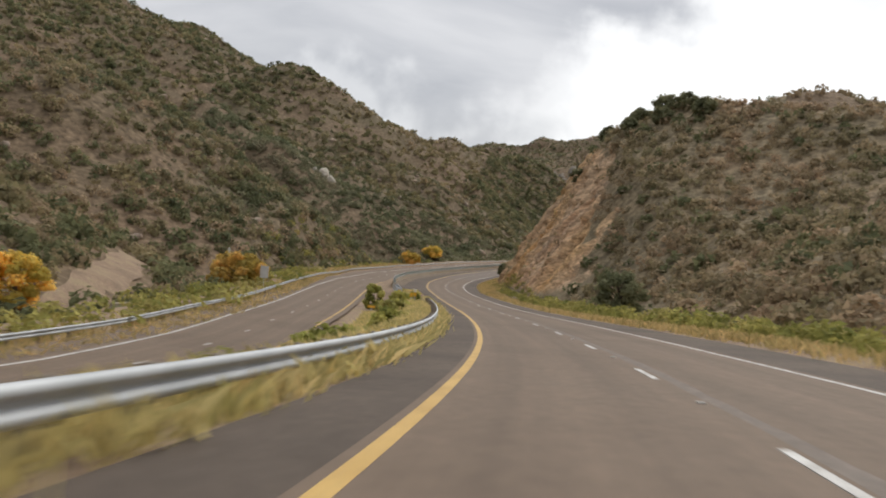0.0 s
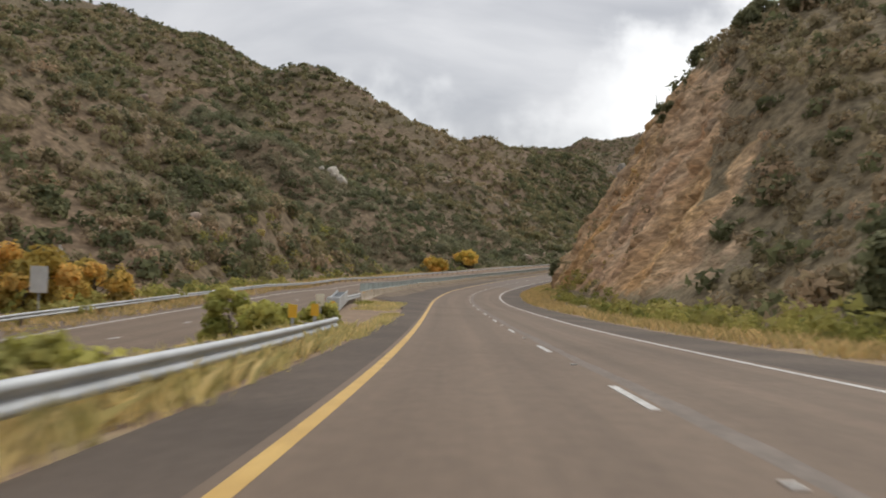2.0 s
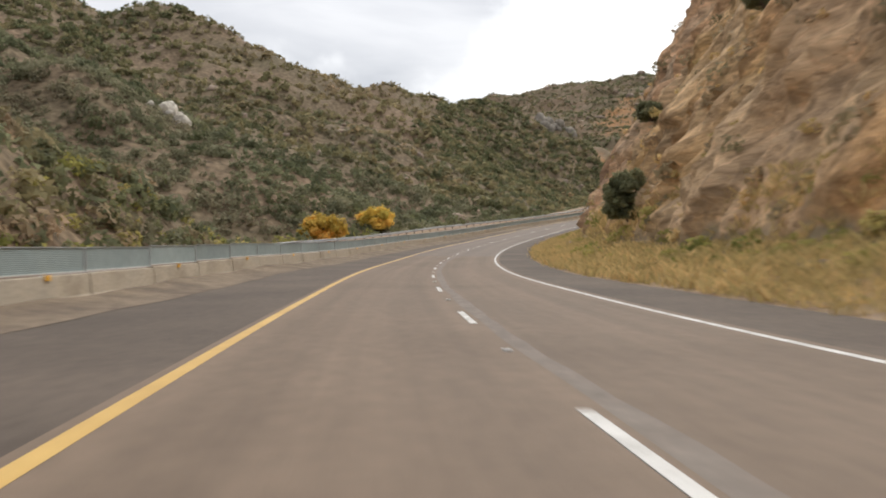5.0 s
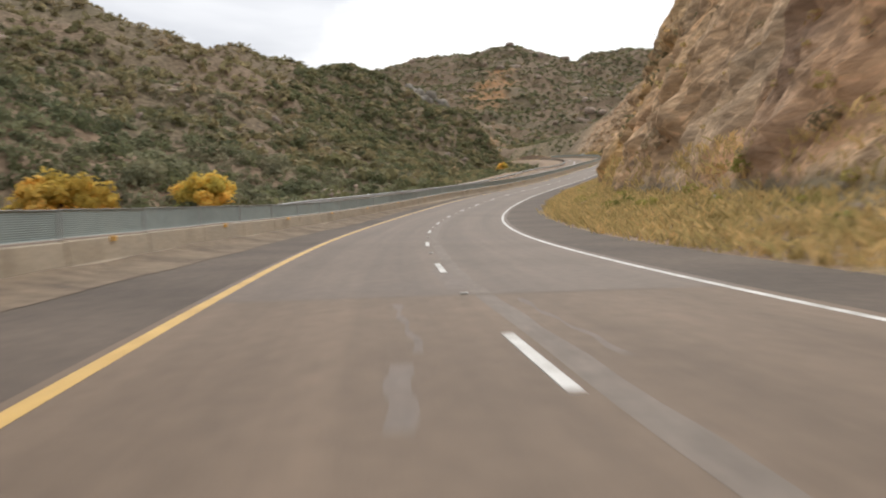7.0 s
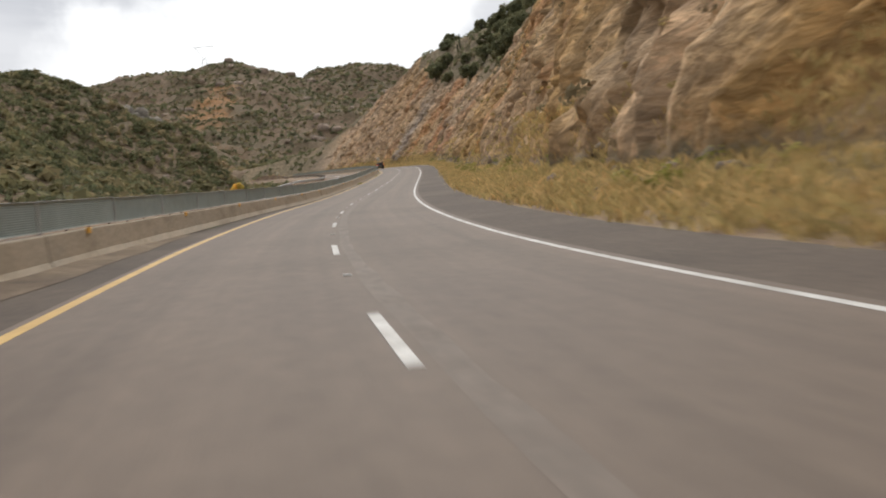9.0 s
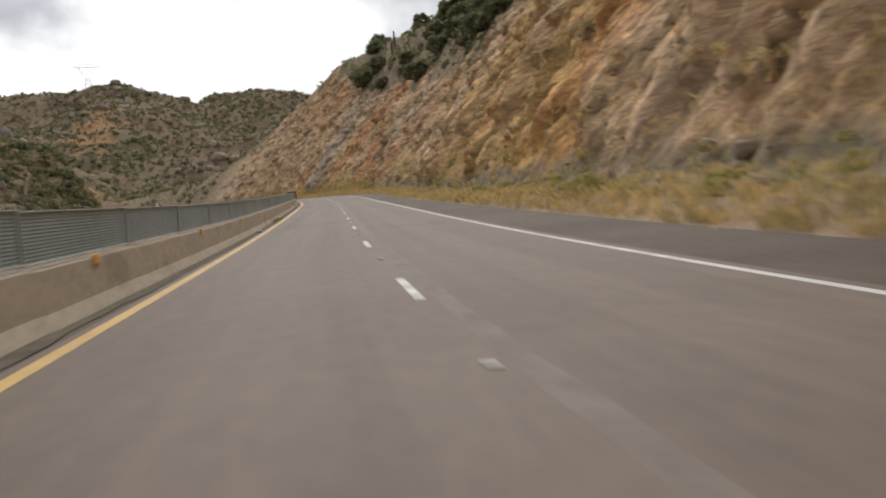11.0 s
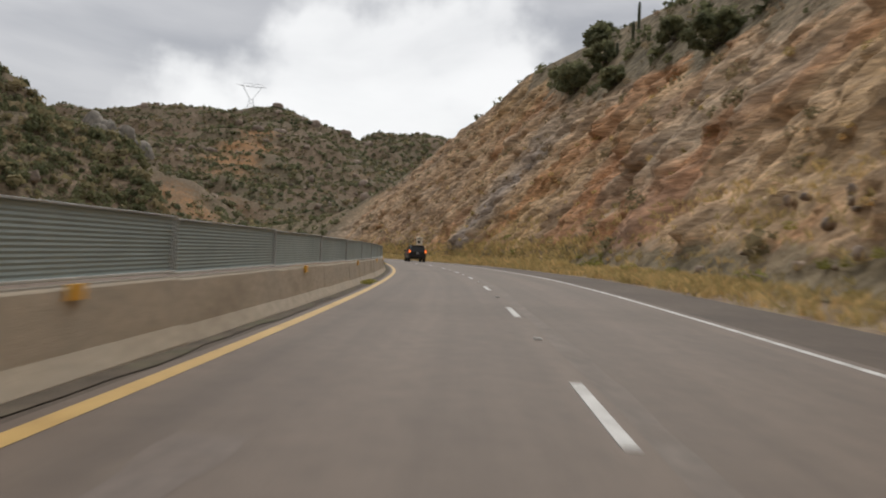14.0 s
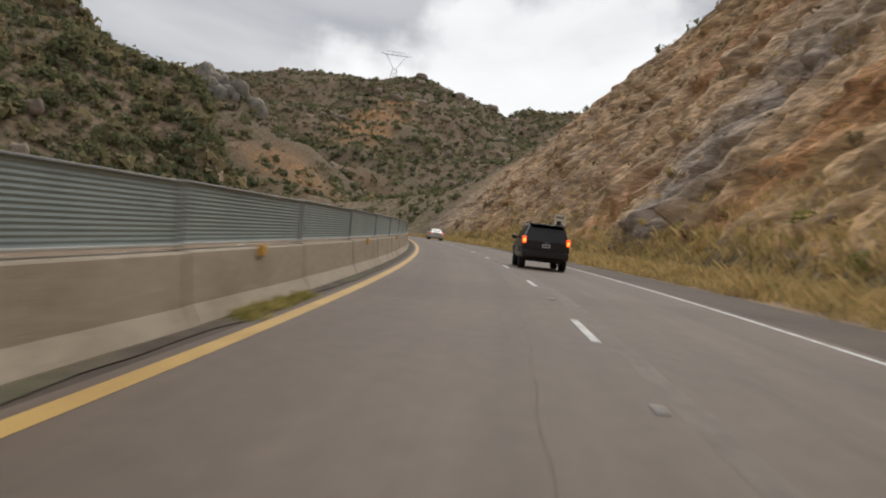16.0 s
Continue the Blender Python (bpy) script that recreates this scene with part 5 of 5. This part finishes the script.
pale[:, 2] = land(pale[:, 0], pale[:, 1])[0] + rng.uniform(0.2, 1.6, 14)
boulders("outcrop", pale, 0.9, 2.0, "cluster of pale angular boulders on the hillside", PALE_STONE, 1.1)


# ---- signs, markers, pylon ----
def panel_sign(s, d, wide, high, mid, face, label, lines, yaw=0.0, posts=1):
    sign = tagged(new("road_sign"), label, "road sign")
    sign.matrix_basis = spot(s, d) @ pose(0, 0, 0, 0, 0, yaw)
    bm = bmesh.new()
    box(bm, -wide / 2, wide / 2, -0.004, 0.004, mid - high / 2, mid + high / 2, 0.003)
    part("plate", bm, face, sign)
    for x in ((0.0,) if posts == 1 else (-wide * 0.3, wide * 0.3)):
        bm = bmesh.new()
        box(bm, x - 0.03, x + 0.03, 0.006, 0.05, -0.3, mid + high * 0.35, 0.004)
        part("post", bm, GALVANISED, sign)
    for k, (z, w, t) in enumerate(lines):
        bm = bmesh.new()
        n = max(1, round(w / (t * 1.1)))
        for i in range(n):
            x0 = -w / 2 + i * w / n
            box(bm, x0, x0 + w / n * 0.72, -0.008, -0.0045, mid + z - t / 2, mid + z + t / 2)
        part("lettering_bar", bm, SIGN_BLACK, sign, "unreadable black lettering")
    return sign


panel_sign(633, 7.6, 0.92, 1.2, 2.85, SIGN_WHITE, "cream roadside sign with black lettering on a steel post", [(0.32, 0.62, 0.15), (-0.16, 0.5, 0.4)])
panel_sign(124.5, -25.2, 1.0, 1.5, 2.3, SIGN_GREY, "pale grey back of a traffic sign beyond the far rail", [], posts=1)
panel_sign(700, -16.5, 0.7, 0.7, 2.3, SIGN_WHITE, "small pale sign beside the other carriageway", [])


def delineator(s, d, tall, material, label, wide=0.28, high=0.42):
    post = tagged(new("delineator_post"), label, "marker post", "median markers")
    post.matrix_basis = spot(s, d)
    bm = bmesh.new()
    box(bm, -0.05, 0.05, -0.01, 0.01, -0.1, tall, 0.004)
    part("post", bm, GALVANISED, post)
    bm = bmesh.new()
    box(bm, -wide / 2, wide / 2, -0.026, -0.012, tall - high, tall, 0.006)
    part("marker_plate", bm, material, post, "yellow reflective plate")


delineator(100.4, -7.3, 0.98, YELLOW_PLASTIC, "short post with a yellow hazard plate by the rail end")
delineator(102.7, -6.9, 0.98, YELLOW_PLASTIC, "short post with a yellow hazard plate by the rail end")
delineator(104, -6.9, 1.3, SIGN_WHITE, "pale marker post at the end of the median rail")
for s, d in ((56.5, -10.6), (106.5, -11.3)):
    delineator(s, d, 0.55, ORANGE_REFLECTOR, "low post with an amber reflector in the median", 0.8, 0.24)


def end_block(s, d):
    """Pale grey crash cushion of overlapping side panels ahead of the short median rail."""
    block = tagged(new("crash_terminal"), "pale grey panelled crash cushion in the bare median", "crash barrier")
    block.matrix_basis = spot(s, d) @ pose(0, 0, 0, 0, 0, 3)
    for k in range(4):
        lap = 0.012 * k
        for side in (-1, 1):
            bm = bmesh.new()
            x = side * (0.27 + lap)
            for z in (0.06, 0.30, 0.54):
                box(bm, x - 0.02, x + 0.02, k * 2.4, k * 2.4 + 2.5, z, z + 0.225, 0.018)
            box(bm, x - 0.008, x + 0.008, k * 2.4, k * 2.4 + 2.48, 0.04, 0.77, 0.004)
            part("side_panel", bm, PANEL_GREY, block)
        bm = bmesh.new()
        box(bm, -0.25, 0.25, k * 2.4 + 1.0, k * 2.4 + 1.1, 0.0, 0.72, 0.01)
        part("diaphragm", bm, GALVANISED, block)
    bm = bmesh.new()
    box(bm, -0.33, 0.33, -0.32, 0.02, 0.0, 0.86, 0.06)
    part("nose", bm, PANEL_GREY, block)
    bm = bmesh.new()
    box(bm, -0.12, 0.12, -0.336, -0.322, 0.35, 0.65, 0.003)
    part("hazard_plate", bm, ORANGE_REFLECTOR, block, "faded amber hazard plate")


end_block(122.1, -8.45)


def pylon(x, y, tall):
    z = float(land(np.array([x]), np.array([y]))[0][0])
    mast = tagged(new("power_pylon"), "grey lattice power pylon standing on the far ridge", "pylon")
    mast.matrix_basis = pose(x, y, z)
    bm = bmesh.new()
    waist, head = tall * 0.55, tall * 0.92
    for a in (-1, 1):
        for b in (-1, 1):
            tube(bm, [(a * 4.5, b * 4.5, 0), (a * 1.4, b * 1.4, waist), (a * 8, b * 1.0, head)], [0.17, 0.14, 0.12], 5)
    for k in range(5):
        t0, t1 = k / 5, (k + 1) / 5
        w0, w1 = 4.5 - 3.1 * t0, 4.5 - 3.1 * t1
        for b in (-1, 1):
            tube(bm, [(-w0, b * w0, waist * t0), (w1, b * w1, waist * t1)], [0.08, 0.08], 4)
            tube(bm, [(w0, b * w0, waist * t0), (-w1, b * w1, waist * t1)], [0.08, 0.08], 4)
    part("lattice", bm, STEEL, mast)
    bm = bmesh.new()
    for b in (-1, 1):
        tube(bm, [(-13, 0, head + 0.8), (-8, b, head), (8, b, head), (13, 0, head + 0.8)], [0.1, 0.13, 0.13, 0.1], 5)
        tube(bm, [(-8, b, head + 2.6), (8, b, head + 2.6)], [0.07, 0.07], 5)
    for x_ in (-8, -4, 0, 4, 8):
        tube(bm, [(x_, 0, head), (x_ + 2, 0, head + 2.6)], [0.08, 0.08], 4)
    part("crossarm", bm, STEEL, mast)


pylon(92, 1342, 28)


# ---- vehicles ----
def loft(bm, sections, sides=None):
    """A closed shell through rings of points."""
    rings = [[bm.verts.new(p) for p in ring] for ring in sections]
    n = len(rings[0])
    for a, b in zip(rings, rings[1:]):
        for k in range(n):
            bm.faces.new((a[k], a[(k + 1) % n], b[(k + 1) % n], b[k]))
    bm.faces.new(rings[0][::-1])
    bm.faces.new(rings[-1])
    bmesh.ops.recalc_face_normals(bm, faces=bm.faces)
    return bm


def ring(y, half, low, belt, top, half_top, shift=0.0):
    """One cross-section of a car body: sill, belt line, roof."""
    pts = [(half * 0.9, low), (half, low + 0.1), (half * 1.01, (low + belt) / 2), (half, belt - 0.05), (half * 0.97, belt)]
    pts += [(half_top, max(belt + 0.01, top - 0.07)), (half_top * 0.9, top)] if top > belt + 0.05 else [(half * 0.93, belt + 0.005), (half * 0.8, belt + 0.012)]
    return [(x, y, z) for x, z in pts] + [(-x, y, z) for x, z in pts[::-1]]


def wheel(car, x, y, r, w):
    hub = new("wheel")
    hub.parent = car
    hub.matrix_basis = pose(x, y, r)
    bm = bmesh.new()
    prof = [(-w / 2, r * 0.62), (-w / 2, r * 0.94), (-w * 0.38, r), (w * 0.38, r), (w / 2, r * 0.94), (w / 2, r * 0.62)]
    loops = [[bm.verts.new((a, b * math.cos(t), b * math.sin(t))) for a, b in prof] for t in (2 * math.pi * k / 20 for k in range(20))]
    for i in range(20):
        p, q = loops[i], loops[(i + 1) % 20]
        for k in range(len(prof)):
            bm.faces.new((p[k], p[(k + 1) % len(prof)], q[(k + 1) % len(prof)], q[k]))
    bmesh.ops.recalc_face_normals(bm, faces=bm.faces)
    part("tyre", bm, RUBBER, hub)
    bm = bmesh.new()
    side = 1 if x > 0 else -1
    bmesh.ops.create_cone(bm, segments=20, radius1=r * 0.63, radius2=r * 0.55, depth=w * 0.7, cap_ends=True, matrix=Matrix.Rotation(side * math.pi / 2, 4, "Y"))
    for k in range(5):
        box(bm, side * w * 0.34, side * w * 0.4, -0.04, 0.04, 0.05, r * 0.6, 0.01, Matrix.Rotation(k * 2 * math.pi / 5, 4, "X"))
    part("rim", bm, RIM, hub)


def glass(name, car, corners, out=0.006):
    """A slightly domed pane, with thickness, from four corners."""
    bm = bmesh.new()
    a, b, c, d = (Vector(p) for p in corners)
    n = (b - a).cross(d - a).normalized()
    front, back = [], []
    for i in range(5):
        for j in range(5):
            u, v = i / 4, j / 4
            p = a.lerp(b, u).lerp(d.lerp(c, u), v)
            dome = 0.012 * math.sin(math.pi * u) * math.sin(math.pi * v)
            front.append(bm.verts.new(p + n * (out + dome)))
            back.append(bm.verts.new(p - n * 0.02))
    for i in range(4):
        for j in range(4):
            k = i * 5 + j
            bm.faces.new((front[k], front[k + 5], front[k + 6], front[k + 1]))
            bm.faces.new((back[k], back[k + 1], back[k + 6], back[k + 5]))
    edge = [0, 5, 10, 15, 20, 21, 22, 23, 24, 19, 14, 9, 4, 3, 2, 1]
    for p, q in zip(edge, edge[1:] + edge[:1]):
        bm.faces.new((front[q], front[p], back[p], back[q]))
    bmesh.ops.recalc_face_normals(bm, faces=bm.faces)
    return part(name, bm, DARK_GLASS, car)


def boxes(name, car, material, label, *dims, bevel=0.02):
    bm = bmesh.new()
    for d in dims:
        box(bm, *d, bevel)
    return part(name, bm, material, car, label)


def suv(m):
    """Black mid-size off-road wagon seen from behind; its tail is at y = 0."""
    car = tagged(new("suv"), "black sport utility vehicle with lit tail lamps on the highway", "car")
    car.matrix_basis = m
    bm = bmesh.new()
    loft(bm, [ring(0.04, 0.84, 0.50, 1.08, 1.0, 0.7), ring(0.10, 0.90, 0.42, 1.09, 1.12, 0.80), ring(0.22, 0.92, 0.40, 1.10, 1.60, 0.72), ring(0.42, 0.93, 0.40, 1.10, 1.74, 0.70),
              ring(1.6, 0.93, 0.38, 1.10, 1.78, 0.71), ring(2.7, 0.93, 0.38, 1.09, 1.76, 0.70), ring(3.45, 0.92, 0.40, 1.07, 1.14, 0.70), ring(4.4, 0.90, 0.44, 0.98, 0.9, 0.7), ring(4.66, 0.80, 0.5, 0.86, 0.8, 0.6)])
    body = part("body", bm, BLACK_PAINT, car, smooth=True)
    body.data.set_sharp_from_angle(angle=radians(38))
    glass("rear_window", car, [(-0.70, 0.135, 1.15), (0.70, 0.135, 1.15), (0.63, 0.27, 1.58), (-0.63, 0.27, 1.58)])
    for k in (-1, 1):
        for y0, y1 in ((0.55, 1.35), (1.45, 2.25), (2.33, 3.0)):
            top = 1.66 if y1 < 2.9 else 1.6
            pts = [(k * 0.905, y0, 1.14), (k * 0.905, y1 + (0.2 if y1 > 2.9 else 0), 1.14), (k * 0.735, y1 - (0.25 if y1 > 2.9 else 0), top), (k * 0.735, y0 + 0.05, top)]
            glass("side_window", car, pts if k > 0 else pts[::-1])
        lamp = boxes("tail_lamp", car, TAIL_RED, "lit red tail lamp", (k * 0.845 - 0.075, k * 0.845 + 0.075, 0.03, 0.30, 0.97, 1.25), bevel=0.035)
        boxes("lamp_bulb", lamp, TAIL_AMBER, "bright amber bulb", (k * 0.845 - 0.045, k * 0.845 + 0.045, 0.02, 0.06, 1.02, 1.17), bevel=0.018)
        boxes("door_mirror", car, BLACK_PAINT, "", (k * 1.02 - 0.1, k * 1.02 + 0.1, 3.0, 3.12, 1.1, 1.28), bevel=0.04)
        boxes("roof_rail", car, PLASTIC, "", (k * 0.60 - 0.02, k * 0.60 + 0.02, 0.6, 2.7, 1.80, 1.84), (k * 0.60 - 0.02, k * 0.60 + 0.02, 0.6, 0.7, 1.73, 1.81), (k * 0.60 - 0.02, k * 0.60 + 0.02, 2.6, 2.7, 1.73, 1.81), bevel=0.01)
        for y0 in (0.45, 3.3):
            boxes("wheel_arch", car, PLASTIC, "", (k * 0.94 - 0.02, k * 0.94 + 0.02, y0, y0 + 1.03, 0.62, 0.84))
        for y in (0.98, 3.8):
            wheel(car, k * 0.80, y, 0.37, 0.25)
    boxes("rear_bumper", car, BLACK_PAINT, "", (-0.9, 0.9, -0.08, 0.14, 0.46, 0.72), bevel=0.05)
    boxes("bumper_step", car, PLASTIC, "", (-0.72, 0.72, -0.095, 0.0, 0.70, 0.735), bevel=0.012)
    boxes("spoiler", car, BLACK_PAINT, "", (-0.70, 0.70, 0.06, 0.5, 1.715, 1.77), bevel=0.025)
    boxes("tailgate_trim", car, BLACK_PAINT, "", (-0.42, 0.42, 0.035, 0.1, 1.02, 1.09), bevel=0.015)
    plate = boxes("number_plate", car, PLATE, "pale number plate", (-0.155, 0.155, 0.012, 0.05, 0.86, 1.0), bevel=0.006)
    boxes("plate_bar", plate, SIGN_BLACK, "", (-0.11, 0.11, 0.006, 0.02, 0.905, 0.955), bevel=0.002)
    boxes("badge", car, RIM, "small chrome badge", (-0.05, 0.05, 0.02, 0.06, 1.035, 1.075), bevel=0.01)
    boxes("exhaust", car, PLASTIC, "", (0.48, 0.56, -0.02, 0.4, 0.33, 0.40), bevel=0.02)
    boxes("underbody", car, PLASTIC, "", (-0.72, 0.72, 0.3, 4.3, 0.30, 0.46), bevel=0.03)
    boxes("wiper", car, PLASTIC, "", (-0.05, 0.42, 0.115, 0.135, 1.165, 1.185), bevel=0.004)
    return car


def sedan(m):
    """Pale four-door saloon; its tail is at y = 0."""
    car = tagged(new("sedan"), "pale silver-white sedan driving far ahead on the highway", "car")
    car.matrix_basis = m
    bm = bmesh.new()
    loft(bm, [ring(0.0, 0.78, 0.42, 0.9, 0.8, 0.6), ring(0.12, 0.86, 0.34, 0.98, 0.9, 0.6), ring(0.7, 0.90, 0.30, 1.0, 1.03, 0.7), ring(1.35, 0.91, 0.28, 0.98, 1.38, 0.58),
              ring(1.9, 0.91, 0.28, 0.96, 1.45, 0.57), ring(2.6, 0.91, 0.28, 0.95, 1.42, 0.57), ring(3.35, 0.90, 0.30, 0.92, 1.0, 0.65), ring(4.4, 0.86, 0.36, 0.78, 0.7, 0.6), ring(4.7, 0.74, 0.42, 0.68, 0.6, 0.5)])
    part("body", bm, WHITE_CAR, car)
    glass("rear_window", car, [(-0.60, 0.80, 1.06), (0.60, 0.80, 1.06), (0.52, 1.33, 1.36), (-0.52, 1.33, 1.36)])
    glass("windscreen", car, [(0.60, 3.25, 1.0), (-0.60, 3.25, 1.0), (-0.52, 2.65, 1.38), (0.52, 2.65, 1.38)])
    for k in (-1, 1):
        for y0, y1 in ((1.3, 2.1), (2.18, 3.0)):
            pts = [(k * 0.885, y0 + 0.05, 1.0), (k * 0.885, y1, 0.99), (k * 0.61, y1 - 0.15, 1.34), (k * 0.61, y0 + 0.2, 1.34)]
            glass("side_window", car, pts if k > 0 else pts[::-1])
        boxes("tail_lamp", car, TAIL_RED, "red tail lamp", (k * 0.70 - 0.13, k * 0.70 + 0.13, 0.0, 0.12, 0.78, 0.93))
        boxes("door_mirror", car, WHITE_CAR, "", (k * 0.98 - 0.08, k * 0.98 + 0.08, 2.9, 3.0, 0.98, 1.12), bevel=0.03)
        for y in (0.95, 3.75):
            wheel(car, k * 0.78, y, 0.32, 0.21)
    boxes("rear_bumper", car, WHITE_CAR, "", (-0.84, 0.84, -0.07, 0.14, 0.36, 0.62), bevel=0.05)
    plate = boxes("number_plate", car, PLATE, "pale number plate", (-0.155, 0.155, -0.012, 0.03, 0.72, 0.86), bevel=0.006)
    boxes("plate_bar", plate, SIGN_BLACK, "", (-0.11, 0.11, -0.018, 0.0, 0.765, 0.815), bevel=0.002)
    return car


suv(on_deck(594.0, 1.50))
sedan(on_deck(683.0, 1.55))


# low concrete headwall and a slim utility post by the dry wash
x, y = way(103.0, -36.0)
z = float(land(np.array([x]), np.array([y]))[0][0])
headwall = tagged(new("culvert_headwall"), "low weathered concrete headwall beside the dirt track", "retaining wall")
headwall.matrix_basis = pose(float(x), float(y), z, 0, 0, 70)
for k, (w, h) in enumerate(((4.0, 1.1), (2.6, 0.75))):
    bm = bmesh.new()
    box(bm, k * 3.4 - 2.0, k * 3.4 - 2.0 + w * 0.84, -0.18, 0.18, -0.6, h, 0.04)
    part("wall_block", bm, CONCRETE, headwall)
x, y = way(150.0, -34.0)
z = float(land(np.array([x]), np.array([y]))[0][0])
post = tagged(new("utility_post"), "slim pale utility post standing among amber willows", "post")
post.matrix_basis = pose(float(x), float(y), z - 0.2)
bm = bmesh.new()
tube(bm, [(0, 0, 0), (0, 0, 6.6)], [0.13, 0.10], 10)
part("shaft", bm, SIGN_GREY, post)
bm = bmesh.new()
box(bm, -0.22, 0.22, -0.16, 0.16, 5.2, 6.3, 0.03)
part("meter_box", bm, SIGN_GREY, post)

# crumpled litter and a pale stone at the foot of the median wall
for name, label, category, material, s, wide, tall in (("litter", "crumpled white litter lying at the foot of the wall", "litter", SIGN_GREY, 427.6, 0.13, 0.55), ("stone", "pale stone lying at the foot of the wall", "stone", PALE_STONE, 482.7, 0.11, 0.8)):
    bm = bmesh.new()
    bmesh.ops.create_icosphere(bm, subdivisions=3, radius=wide)
    for v in bm.verts:
        lump = 1 + 0.45 * noise.noise(v.co * (2.2 / wide) + Vector((s, 0, 0))) + 0.2 * noise.noise(v.co * (5.5 / wide))
        v.co = Vector((v.co.x * lump, v.co.y * lump * 1.3, max(-0.05, v.co.z * lump * tall)))
    thing = tagged(part(name, bm, material), label, category)
    thing.matrix_basis = on_deck(s, -3.82, 0.05)
